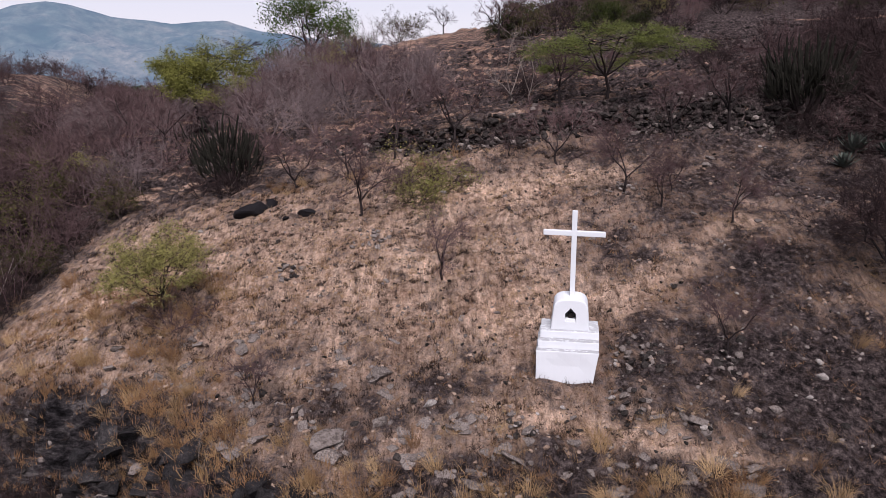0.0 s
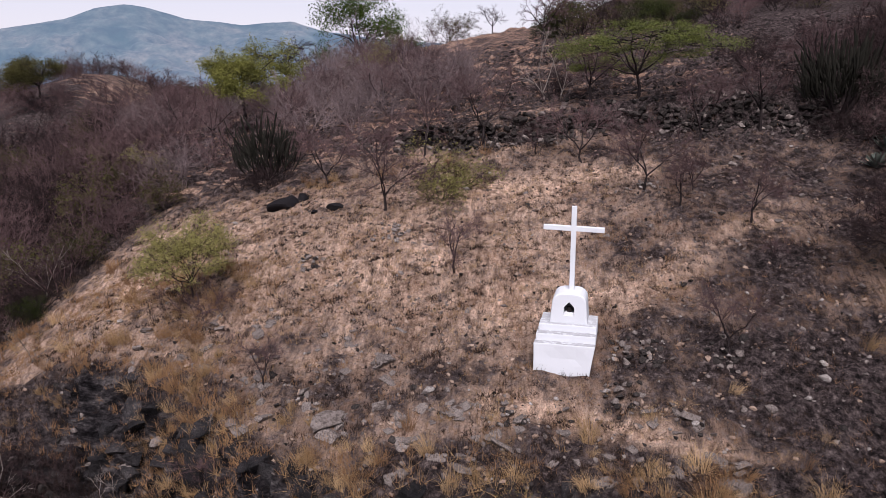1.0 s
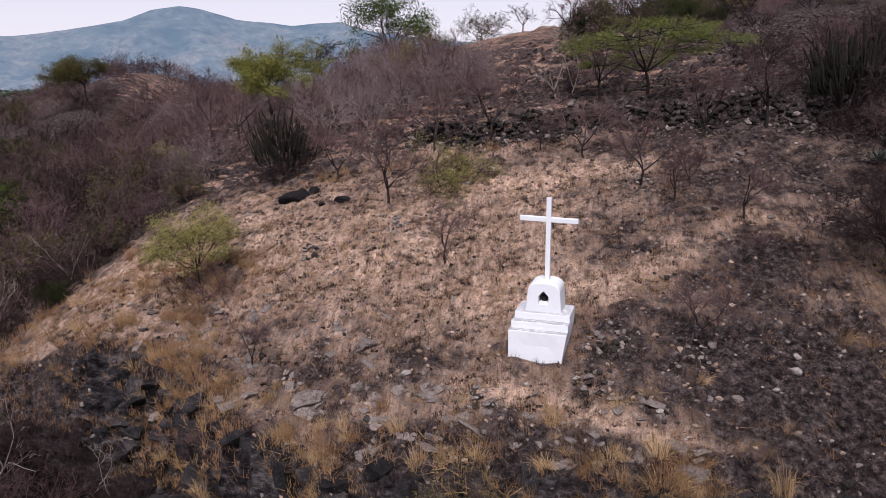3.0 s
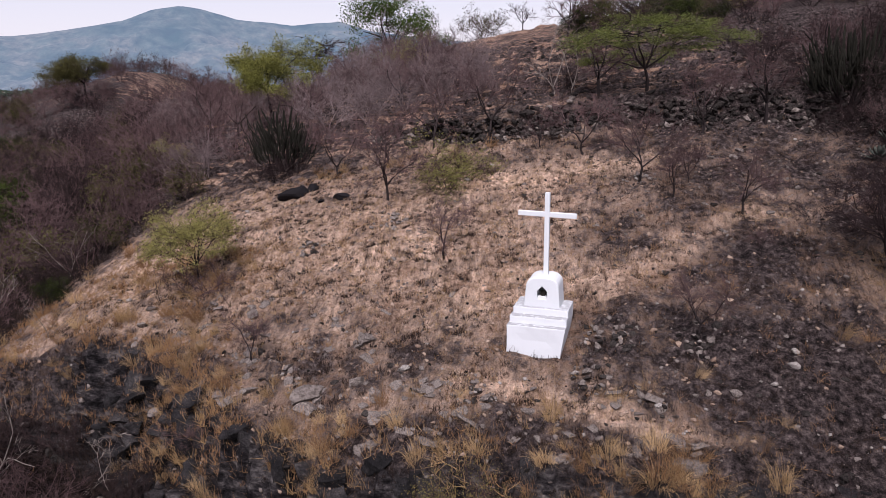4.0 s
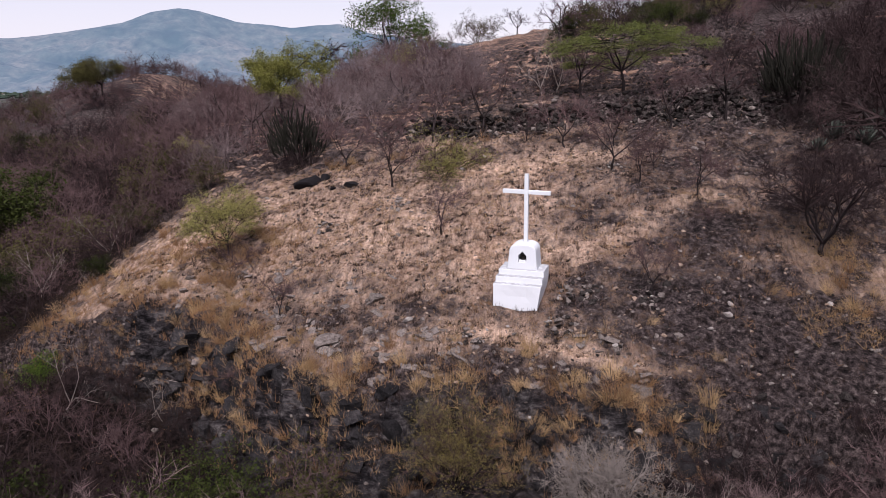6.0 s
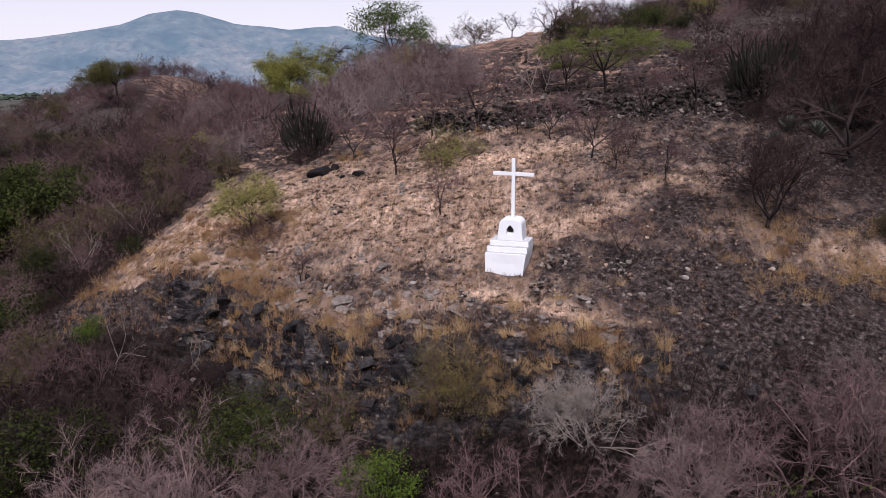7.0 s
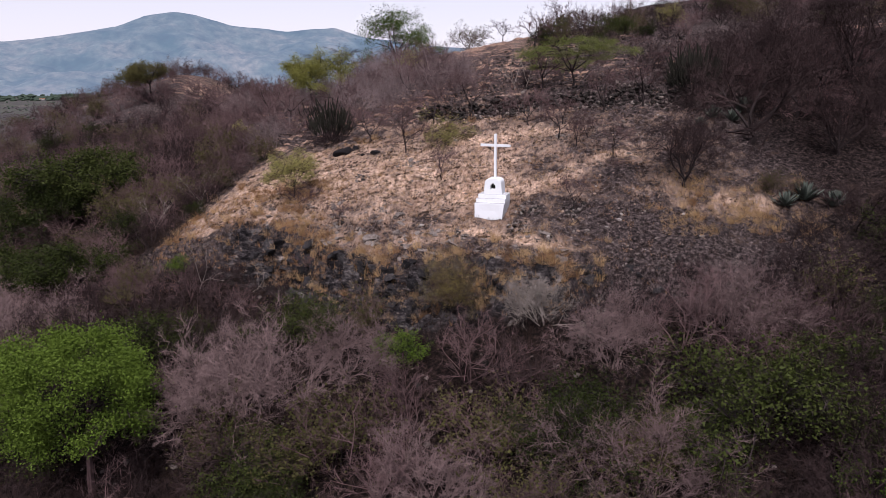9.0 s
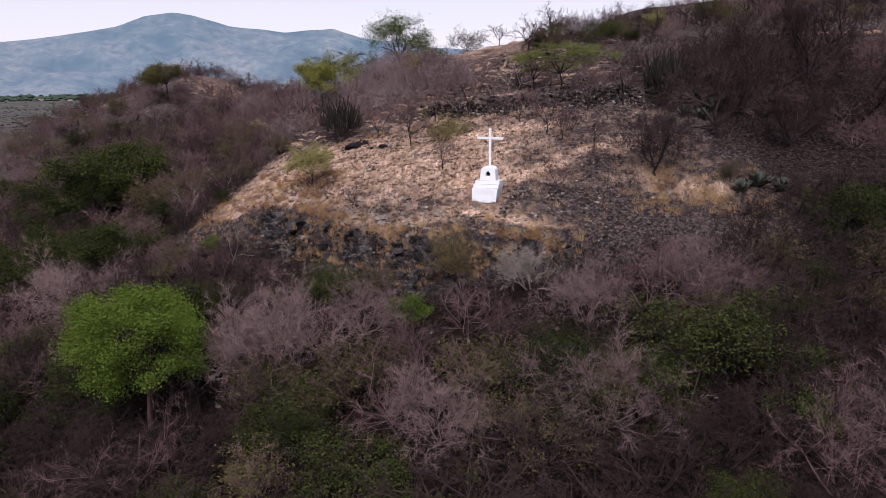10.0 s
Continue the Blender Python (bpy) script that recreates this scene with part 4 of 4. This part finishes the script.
organ_cactus(11.4, 22.3, 1.15, 270, 1)
organ_cactus(-7.6, 25.0, 1.1, 210, 2)
mauve.plant(11.9, 21.4, 0.8)
shady.plant(10.9, 21.3, 0.8)
# dark shrubs added to dim the ground around the cactus
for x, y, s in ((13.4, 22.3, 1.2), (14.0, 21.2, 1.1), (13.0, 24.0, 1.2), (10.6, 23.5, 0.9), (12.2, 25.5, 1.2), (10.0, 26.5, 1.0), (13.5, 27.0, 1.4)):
    shady.plant(x, y, s)
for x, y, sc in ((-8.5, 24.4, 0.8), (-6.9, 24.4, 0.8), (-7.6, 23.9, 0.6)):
    shady.plant(x, y, sc)
organ_cactus(-9.6, 27.5, 0.8, 14, 3)
deadwood.plant(-7.5, 24.7, 0.9)


def agave_leaf():
    s = Soup()
    prev = None
    for i in range(8):
        t = i / 7
        w = 0.075 * (0.75 + 1.2 * t) * (1 - t) ** 0.55 + 0.002
        c = Vector((0.05 + 0.75 * t, 0, 0.10 * t + 0.12 * t * t))
        pts = [c + Vector((0, -w, 0.03 * (1 - t))), c + Vector((0, 0, -0.028 * (1 - t))), c + Vector((0, w, 0.03 * (1 - t))), c + Vector((0, 0, 0.012 * (1 - t)))]
        base = len(s.v)
        s.v += pts
        if prev is not None:
            for k in range(4):
                s.f.append((prev + k, prev + (k + 1) % 4, base + (k + 1) % 4, base + k))
        prev = base
    return s.mesh("leaf", AGAVE)


LEAF = agave_leaf()


def agave(x, y, scale, seed):
    r = random.Random(seed)
    root = new("agave")
    root.matrix_basis = pose(x, y, at(x, y) + 0.02, r.gauss(0, 4), r.gauss(0, 4), r.uniform(0, 360)) @ Matrix.Scale(scale, 4)
    tagged(root, "blue-green agave rosette with stiff pointed leaves", "agave", "agaves")
    for k in range(30):
        t = k / 30
        piece("leaf", LEAF, root, m=pose(0, 0, 0.12 * t, 0, -8 - 62 * t + r.gauss(0, 5), k * 137.5 + r.gauss(0, 6)) @ Matrix.Scale(1.05 - 0.35 * t, 4))


for i, (x, y, s) in enumerate(((14.0, 13.6, 1.0), (13.2, 13.2, 0.8), (14.9, 13.2, 0.85), (11.9, 20.3, 0.85), (12.8, 20.0, 0.8), (11.3, 19.6, 0.6), (16.5, 11.0, 0.9), (13.5, 21.0, 1.0))):
    agave(x, y, s, 300 + i)


# ---- grass ----
def tuft_mesh(seed, mat, blades, tall, spread):
    """A bunch of dry blades that leans downhill and droops at the tips."""
    r = random.Random(seed)
    s = Soup()
    for k in range(blades):
        a, lean = r.uniform(0, 6.283), abs(r.gauss(0, spread))
        d = Vector((math.cos(a) * math.sin(lean), math.sin(a) * math.sin(lean) - 0.22, math.cos(lean))).normalized()
        p = Vector((math.cos(a), math.sin(a), 0)) * 0.17 * math.sqrt(r.random())
        s.blade(p, d, tall * r.uniform(0.3, 1.25), r.uniform(0.003, 0.007), r.uniform(0.1, 1.6))
    return s.mesh("grass_tuft", mat)


TUFTS = [tuft_mesh(400 + i, STRAW if i < 3 else RUST_GRASS, 110, 0.58, (0.30, 0.42, 0.55)[i % 3]) for i in range(6)]


def tuft(x, y, scale, k, r):
    ob = new("grass_tuft", TUFTS[k])
    ob.matrix_basis = pose(x, y, at(x, y) - 0.02, r.gauss(0, 6), r.gauss(0, 6), r.gauss(0, 40)) @ Matrix.Diagonal((scale * r.uniform(0.7, 1.2), scale * 0.9, scale * r.uniform(0.7, 1.2), 1))
    tagged(ob, "dry straw-coloured bunch of grass on the slope" if k < 3 else "rust-brown bunch of dry grass on the slope", "grass", "dry grass tufts")


r = random.Random(9)
for _ in range(190):
    x = r.uniform(-6.5, 6.6)
    y = edge_front(x) + r.gauss(0.1, 0.75) - 0.2
    if noise.noise(Vector((x * 0.8, y * 0.8, 12))) > -0.2:
        tuft(x, y, r.uniform(0.35, 0.9), r.choice((0, 1, 2, 0, 3, 4, 5)), r)
for _ in range(44):
    x = r.gauss(4.2, 1.1)
    tuft(x, edge_front(x) + r.gauss(-0.2, 0.35), r.uniform(0.45, 0.95), r.choice((0, 1, 2, 3, 4)), r)
for _ in range(100):
    x, y = r.uniform(-12.5, -5.0), r.uniform(11.5, 19)
    if x > edge_left(y) - 0.8 and y > edge_front(x) - 0.5:
        tuft(x, y, r.uniform(0.5, 1.0), r.choice((0, 1, 2, 3, 4, 5)), r)
for _ in range(40):
    x, y = r.gauss(11.4, 1.3), r.gauss(13.0, 1.0)
    tuft(x, y, r.uniform(0.35, 0.9), r.choice((0, 1, 2, 3, 4, 5, 4)), r)
for _ in range(24):
    tuft(r.uniform(-7.5, 2), r.uniform(22.3, 23.6), r.uniform(0.4, 0.8), r.choice((2, 3, 4, 5)), r)


def sward(name, label, mat, count, zone, tall, width, blades, seed):
    """A thin cover of short blades in little clumps, one object."""
    q = random.Random(seed)
    s = Soup()
    x0, x1, y0, y1, want = zone
    while count > 0:
        x, y = q.uniform(x0, x1), q.uniform(y0, y1)
        count -= 1
        if q.random() > want(x, y):
            continue
        z = at(x, y)
        for _ in range(blades):
            a, lean = q.uniform(0, 6.283), abs(q.gauss(0, 0.8))
            d = Vector((math.cos(a) * math.sin(lean), math.sin(a) * math.sin(lean), math.cos(lean)))
            p = Vector((x + q.gauss(0, 0.05), y + q.gauss(0, 0.05), z - 0.01))
            sd = d.orthogonal().normalized() * width * 0.5
            i = len(s.v)
            s.v += [p - sd, p + sd, p + d * tall * q.uniform(0.4, 1.2)]
            s.f.append((i, i + 1, i + 2))
    return tagged(new(name, s.mesh(name, mat)), label, "grass", kind="stuff")


patch = lambda x, y, f, o: 0.5 + 0.9 * noise.noise(Vector((x * f, y * f, o)))
on_top = lambda x, y: y > edge_front(x) - 1.2 and x > edge_left(y) - 1.0
sward("dry_grass", "thin cover of short straw-coloured grass", STRAW, 36000, (-11, 14, 9, 25, lambda x, y: on_top(x, y) * max(0, 1.05 - float(burned_shaded(x, y)) * 1.6) * patch(x, y, 0.9, 3)), 0.12, 0.011, 5, 1)
# near-black stems added to fill the gaps where bushes shade the floor
sward("undergrowth", "tangle of thin stems, coloured dark for the shade between the bushes", SCORCHED_SHADE, 24000, (-26, 18, -5, 40, lambda x, y: 1.0 if (y < edge_front(x) - 1.2 or x < edge_left(y) - 0.3) else 0.0), 0.6, 0.012, 6, 4)
sward("rusty_grass", "sparse rust-brown withered grass", RUST_GRASS, 9000, (-12, 15, 9, 45, lambda x, y: (patch(x, y, 0.6, 9) - 0.15) * (0.3 if x > 2 and y < 20 else 1.0)), 0.13, 0.012, 5, 2)
sward("matted_grass", "matted brown grass over the rocky shoulder", RUST_GRASS, 13000, (-13, 9, 9, 17.5, lambda x, y: on_top(x, y) * max(0, patch(x, y, 0.9, 81) * 1.5 - 0.35) * (1.0 if x < -4.5 else 0.15)), 0.2, 0.010, 9, 8)
sward("straw_patch", "patches of knee-high straw grass beside the agaves", STRAW, 5500, (8.5, 15.5, 11, 16, lambda x, y: max(0, patch(x, y, 0.55, 51) * 1.6 - 0.6) * float(spot(x, y, 11.4, 13.2, 2.4, 1.6))), 0.32, 0.010, 9, 6)
sward("shaggy_grass", "shaggy straw grass in loose patches along the break of the slope", STRAW, 6500, (-6, 6.2, 7.8, 14, lambda x, y: max(0.0, patch(x, y, 1.1, 95) * 1.9 - 0.75) * math.exp(-((y - float(edge_front(x)) + 0.35) / 0.6) ** 2)), 0.36, 0.008, 12, 11)
sward("russet_grass", "russet withered grass in patches along the break of the slope", RUST_GRASS, 5500, (-6.5, 5.6, 7.6, 15, lambda x, y: max(0.0, patch(x, y, 0.9, 97) * 1.9 - 0.7) * math.exp(-((y - float(edge_front(x)) + 0.5) / 0.9) ** 2)), 0.30, 0.008, 12, 12)
sward("scorched_clumps", "dark brown scorched clumps of low plants", SCORCHED_SHADE, 9000, (-10, 11, 9.3, 23.5, lambda x, y: on_top(x, y) * max(0, patch(x, y, 1.7, 61) * 1.5 - 0.5)), 0.10, 0.012, 26, 7)
sward("burnt_weeds", "blackened stubs of burnt weeds", SCORCHED_SHADE, 7500, (-11, 14, 8.5, 40, lambda x, y: on_top(x, y) * patch(x, y, 1.1, 21) * 1.2 - 0.1), 0.16, 0.013, 14, 3)


# ---- stone ----
def rock_mesh(name, seed, mat, sub=1, cuts=9, stretch=(1, 0.8, 0.6)):
    """An angular rock: a ball cut by random planes, then stretched."""
    q = random.Random(seed)
    bm = bmesh.new()
    bmesh.ops.create_icosphere(bm, subdivisions=sub, radius=1)
    planes = []
    for _ in range(cuts):
        planes.append((Vector((q.gauss(0, 1), q.gauss(0, 1), q.gauss(0, 1))).normalized(), q.uniform(0.38, 0.72)))
    for v in bm.verts:
        for n, d in planes:
            o = v.co.dot(n) - d
            if o > 0:
                v.co -= n * o
        if sub > 2:
            v.co += noise.noise_vector(v.co * 3.1 + Vector((seed, 0, 0))) * 0.07
        v.co = Vector((v.co.x * stretch[0], v.co.y * stretch[1], v.co.z * stretch[2]))
    me = bpy.data.meshes.new(name)
    bm.to_mesh(me)
    bm.free()
    me.materials.append(mat)
    return me


def block_mesh(name, seed, mat):
    """A fractured block with flat faces, chipped corners and a skew."""
    q = random.Random(seed)
    bm = bmesh.new()
    bmesh.ops.create_cube(bm, size=2)
    bmesh.ops.subdivide_edges(bm, edges=bm.edges[:], cuts=4, use_grid_fill=True)
    planes = [(Vector((q.gauss(0, 1), q.gauss(0, 1), q.gauss(0, 1))).normalized(), q.uniform(0.8, 1.15)) for _ in range(6)]
    sx, sy, sz, kx, ky = q.uniform(0.7, 1.1), q.uniform(0.5, 0.8), q.uniform(0.45, 0.9), q.gauss(0, 0.3), q.gauss(0, 0.3)
    for v in bm.verts:
        for n, d in planes:
            o = v.co.dot(n) - d
            if o > 0:
                v.co -= n * o
        v.co += noise.noise_vector(v.co * 1.6 + Vector((seed, 0, 0))) * 0.16
        v.co = Vector((sx * v.co.x + kx * v.co.z, sy * v.co.y + ky * v.co.z, sz * v.co.z))
    me = bpy.data.meshes.new(name)
    bm.to_mesh(me)
    bm.free()
    me.materials.append(mat)
    return me


ROCKS = [rock_mesh("rock", 500 + i, (STONE, STONE_DARK, STONE_DARK, STONE, STONE, STONE_PALE, STONE_DARK, STONE)[i], 2, 10, (1, q, w)) for i, (q, w) in enumerate(((0.8, 0.6), (0.7, 0.5), (0.9, 0.7), (0.75, 0.55), (0.6, 0.4), (0.85, 0.6), (0.8, 0.5), (0.7, 0.7)))]
BOULDERS = [block_mesh("boulder", 540 + i, BEDROCK) for i in range(12)]

r = random.Random(21)
placed = 0
while placed < 260:
    x, y = r.uniform(-9, 10), r.uniform(9.0, 21.5)
    if not on_top(x, y) or (1.5 < x < 3.3 and 11.8 < y < 13.6):
        continue
    if r.random() > 0.25 + 0.75 * math.exp(-((y - 10.8) / 2.2) ** 2) + 0.3 * (x > 3):
        continue
    s = min(0.04 + 0.07 * r.random() ** 2.5 + r.expovariate(40), 0.24)
    ob = new("rock", ROCKS[r.randrange(8)])
    ob.matrix_basis = pose(x, y, at(x, y) + s * 0.12, r.gauss(0, 14), r.gauss(0, 14), r.uniform(0, 360)) @ Matrix.Scale(s, 4)
    tagged(ob, "loose angular grey stone lying on the slope", "rock", "loose stones on the slope")
    placed += 1


def strewn(name, label, count, zone, smin, smax, mats, seed, lift=0.15):
    """Countless small stones, one object."""
    q = random.Random(seed)
    x0, x1, y0, y1, want = zone
    bases = [[(v.co.copy()) for v in rock_mesh(name, seed * 10 + k, STONE, 1, 8, (1, 0.8, 0.6)).vertices] for k in range(5)]
    tris = [tuple(p.vertices) for p in rock_mesh(name, seed, STONE, 1).polygons]
    s = Soup()
    mat_ids = []
    while count > 0:
        count -= 1
        x, y = q.uniform(x0, x1), q.uniform(y0, y1)
        if q.random() > want(x, y):
            continue
        z = smin + (smax - smin) * q.random() ** 3
        m = pose(x, y, at(x, y) + z * lift, q.gauss(0, 25), q.gauss(0, 25), q.uniform(0, 360)) @ Matrix.Scale(z, 4)
        i = len(s.v)
        s.v += [m @ v for v in q.choice(bases)]
        s.f += [(a + i, c + i, d + i) for a, c, d in tris]
        mat_ids += [q.randrange(len(mats))] * len(tris)
    me = s.mesh(name, mats[0])
    for extra in mats[1:]:
        me.materials.append(extra)
    me.polygons.foreach_set("material_index", mat_ids)
    return tagged(new(name, me), label, "gravel", kind="stuff")


clear = lambda x, y: not (1.6 < x < 3.2 and 11.9 < y < 13.5)
strewn("gravel", "countless small grey and tan stones on the knoll", 12000, (-10, 12, 8.5, 23, lambda x, y: on_top(x, y) * clear(x, y) * patch(x, y, 0.7, 31) * (0.55 if x > 5 and y < 14 else 1.0)), 0.015, 0.085, (STONE, STONE_DARK, STONE, SOIL_CLOD), 60)
strewn("terrace_rubble", "rows of dark stones along the edges of old terraces", 12000, (-3, 20, 24.8, 45, lambda x, y: 1.0 if (y * 0.5 + 0.05 * x + 0.5 * noise.noise(Vector((x * 0.35, y * 0.35, 2)))) % 1.0 < 0.2 else 0.015), 0.04, 0.19, (STONE_DARK,), 64)
strewn("chippings", "scattered pale chips of stone on the knoll", 1700, (-9, 10, 9, 21, lambda x, y: on_top(x, y) * clear(x, y) * patch(x, y, 0.8, 71)), 0.015, 0.06, (STONE_PALE,), 63)
strewn("clods", "countless small clods of tan soil on the knoll", 8000, (-10, 12, 9, 23.5, lambda x, y: on_top(x, y) * clear(x, y) * max(0, 1.1 - float(burned_shaded(x, y)))), 0.02, 0.10, (SOIL_CLOD,), 62, 0.05)
strewn("wall_rubble", "small dark stones fallen along the dry stone wall", 9000, (-4.5, 14, 21, 27.5, lambda x, y: math.exp(-((y - float(wall_y(x)) + 0.1) / 0.45) ** 2)), 0.05, 0.20, (STONE_DARK, STONE_DARK, STONE_DARK, STONE), 66, 0.25)
strewn("rubble", "dark rubble on the burnt terraces and lower slope", 3500, (-12, 16, 3, 24, lambda x, y: (y > 23 or y < edge_front(x)) * patch(x, y, 0.5, 41)), 0.03, 0.22, (STONE_DARK, STONE_DARK, STONE), 61)


def heap(name, label, category, spots, meshes, smin, smax, seed, child, tilt=20):
    """Stones piled or bedded together: one thing, each stone a part."""
    q = random.Random(seed)
    x0, y0 = spots[0][0], spots[0][1]
    root = new(name)
    root.matrix_basis = pose(x0, y0, at(x0, y0))
    tagged(root, label, category)
    for x, y, dz in spots:
        s = q.uniform(smin, smax)
        m = pose(x - x0, y - y0, at(x, y) - at(x0, y0) + dz, q.gauss(0, tilt), q.gauss(0, tilt), q.uniform(0, 360)) @ Matrix.Scale(s, 4)
        piece(child, q.choice(meshes), root, m=m)
    return root


for i, (x, y, rad, n) in enumerate(((-3.9, 16.9, 0.45, 26), (-1.9, 17.9, 0.55, 26), (5.45, 12.55, 0.4, 24), (3.75, 12.6, 0.55, 40), (3.3, 11.6, 0.4, 24), (4.9, 19.1, 0.4, 18), (1.3, 11.0, 0.3, 14))):
    pts = []
    for _ in range(n):
        a, d = r.uniform(0, 6.283), rad * math.sqrt(r.random())
        pts.append((x + d * math.cos(a), y + d * math.sin(a), 0.10 * (1 - d / rad) + 0.01))
    heap("stone_pile", "low heap of small dark and pale stones on the ground", "stones", pts, ROCKS, 0.05, 0.12, 700 + i, "stone")

# outcrop along the break of the slope
for i, (xa, xb, n, big) in enumerate(((-7.6, -5.0, 46, 0.27), (-5.0, -2.4, 64, 0.30), (-2.4, 0.6, 100, 0.27), (0.6, 4.6, 50, 0.22), (4.6, 8.4, 60, 0.25))):
    pts = []
    for _ in range(n):
        x = r.uniform(xa, xb)
        d = r.uniform(-0.1, 1.7)
        pts.append((x, edge_front(x) - d, -0.13))
    heap("rock_outcrop", "dark fractured rock outcrop at the slope's edge", "rock", pts, BOULDERS, 0.09, big, 720 + i, "boulder", 9)
SLABS = [block_mesh("slab", 580 + i, STONE) for i in range(8)]
for me in SLABS:
    for v in me.vertices:
        v.co.z *= 0.55
for i, (xa, xb, ya, yb, n) in enumerate(((-7.5, -3.5, 12.2, 14.8, 40), (-4.0, -0.8, 10.8, 12.8, 44), (-0.8, 2.0, 10.1, 11.6, 46), (2.0, 5.2, 9.9, 11.4, 40), (-3.0, 1.2, 12.6, 14.6, 16), (5.0, 8.5, 9.9, 12.0, 34))):
    pts = [(r.uniform(xa, xb), r.uniform(ya, yb), -0.03) for _ in range(n)]
    heap("bedded_rock", "weathered flat rock bedded in the slope, broken into slabs", "rock", pts, SLABS if xa < 5 else ROCKS[1:3], 0.04, 0.21 if xa < 5 else 0.12, 740 + i, "slab", 14)
slab = new("rock_slab", rock_mesh("rock_slab", 760, STONE, 3, 6, (1, 0.5, 0.28)))
slab.matrix_basis = pose(-2.05, 11.15, at(-2.05, 11.15) + 0.06, 12, -8, 25) @ Matrix.Scale(0.5, 4)
tagged(slab, "flat pale grey rock slab lying on the slope", "rock")
for x, y, s, a in ((-6.0, 21.4, 0.58, 20), (-5.45, 21.7, 0.36, 60), (-4.05, 20.75, 0.34, 15), (-4.6, 20.2, 0.16, 70)):
    ob = new("charred_boulder", rock_mesh("charred_boulder", int(x * 10) + 900, CHAR, 3, 7, (1, 0.65, 0.7)))
    ob.matrix_basis = pose(x, y, at(x, y) + s * 0.1, 0, 0, a) @ Matrix.Scale(s, 4)
    tagged(ob, "soot-black boulder on the dry grass", "rock", "charred boulders")

WALL_STONES = [rock_mesh("stone", 800 + i, STONE_DARK, 1, 9, (1, 0.8, 0.65)) for i in range(5)]
# dry stone wall under the first terrace
wall = new("wall_terrace")
tagged(wall, "tumbled dry stone wall of dark field stones", "wall", kind="structure")
for k in range(290):
    x = r.uniform(-3.5, 13.8)
    course = r.random()
    y = float(wall_y(x)) - 0.3 + 0.35 * course + r.gauss(0, 0.07)
    s = r.uniform(0.12, 0.24)
    zz = at(x, float(wall_y(x)) - 0.65) + 0.03 + 0.85 * course
    piece("stone", r.choice(WALL_STONES), wall, m=pose(x, y, zz, r.gauss(0, 20), r.gauss(0, 20), r.uniform(0, 360)) @ Matrix.Scale(s, 4))


# ---- a village far out on the plain ----
PLASTER = stone_mat("far_plaster", (0.30, 0.28, 0.27), (0.48, 0.45, 0.42), (0.25, 0.23, 0.22))
TILE = stone_mat("far_roof", (0.22, 0.12, 0.08), (0.32, 0.18, 0.12), (0.16, 0.10, 0.08))


def house(x, y, w, d, h, turn):
    root = new("farmhouse")
    root.matrix_basis = pose(x, y, at(x, y), 0, 0, turn)
    tagged(root, "small pale plastered farmhouse with a tiled roof on the plain", "house", "farmhouses on the plain")
    part("wall", block(-w / 2, w / 2, -d / 2, d / 2, -1.0, h, 0.05), PLASTER, root)
    bm = bmesh.new()
    ring = [(-w / 2 - 0.4, -d / 2 - 0.4, h), (w / 2 + 0.4, -d / 2 - 0.4, h), (w / 2 + 0.4, d / 2 + 0.4, h), (-w / 2 - 0.4, d / 2 + 0.4, h), (-w / 2 - 0.4, 0, h + 1.8), (w / 2 + 0.4, 0, h + 1.8)]
    vs = [bm.verts.new(v) for v in ring]
    for f in ((0, 1, 5, 4), (2, 3, 4, 5), (3, 0, 4), (1, 2, 5), (3, 2, 1, 0)):
        bm.faces.new([vs[k] for k in f])
    part("roof", bm, TILE, root)


for _ in range(10):
    a, dist = radians(r.uniform(26, 41)), r.uniform(2300, 2950)
    house(-math.sin(a) * dist, math.cos(a) * dist, r.uniform(8, 15), r.uniform(7, 10), r.uniform(3, 4.5), r.uniform(0, 180))


# ---- scrub and woods out on the plain ----
FAR_SCRUB = plant_mat("far_scrub", (0.04, 0.034, 0.036), (0.09, 0.076, 0.075))
FAR_WOOD = plant_mat("far_wood", (0.02, 0.032, 0.025), (0.06, 0.08, 0.055))


def clumps(name, label, mat, count, near, far, lo, hi, wide, tall, seed):
    """Rough rounded crowns, too many and too far off to tell apart."""
    q = random.Random(seed)
    s = Soup()
    for _ in range(count):
        a, dist = radians(q.uniform(lo, hi)), near * (far / near) ** q.random()
        x, y = -math.sin(a) * dist, math.cos(a) * dist
        z, w, h = at(x, y) - 0.3, wide * q.uniform(0.5, 1.3), tall * q.uniform(0.5, 1.3)
        base = len(s.v)
        for lift, spread in ((0.0, 0.7), (0.55, 1.0)):
            for k in range(7):
                b = 6.283 * k / 7
                m = spread * q.uniform(0.7, 1.2) * w / 2
                s.v.append(Vector((x + m * math.cos(b), y + m * math.sin(b), z + h * lift * q.uniform(0.8, 1.3))))
        s.v.append(Vector((x, y, z + h)))
        for k in range(7):
            j = (k + 1) % 7
            s.f += [(base + k, base + j, base + 7 + j, base + 7 + k), (base + 7 + k, base + 7 + j, base + 14)]
    return tagged(new(name, s.mesh(name, mat)), label, "scrub", kind="stuff")


clumps("plain_scrub", "grey-mauve thorn scrub spread over the plain", FAR_SCRUB, 9000, 150, 1900, 14, 52, 5.0, 1.5, 91)
clumps("plain_bushes", "dark green bushes dotted over the plain", FAR_WOOD, 1500, 160, 2400, 14, 52, 5.0, 3.2, 92)
clumps("far_woodland", "belt of dark green trees at the mountain's foot", FAR_WOOD, 1000, 2350, 3150, 14, 52, 24, 9, 93)
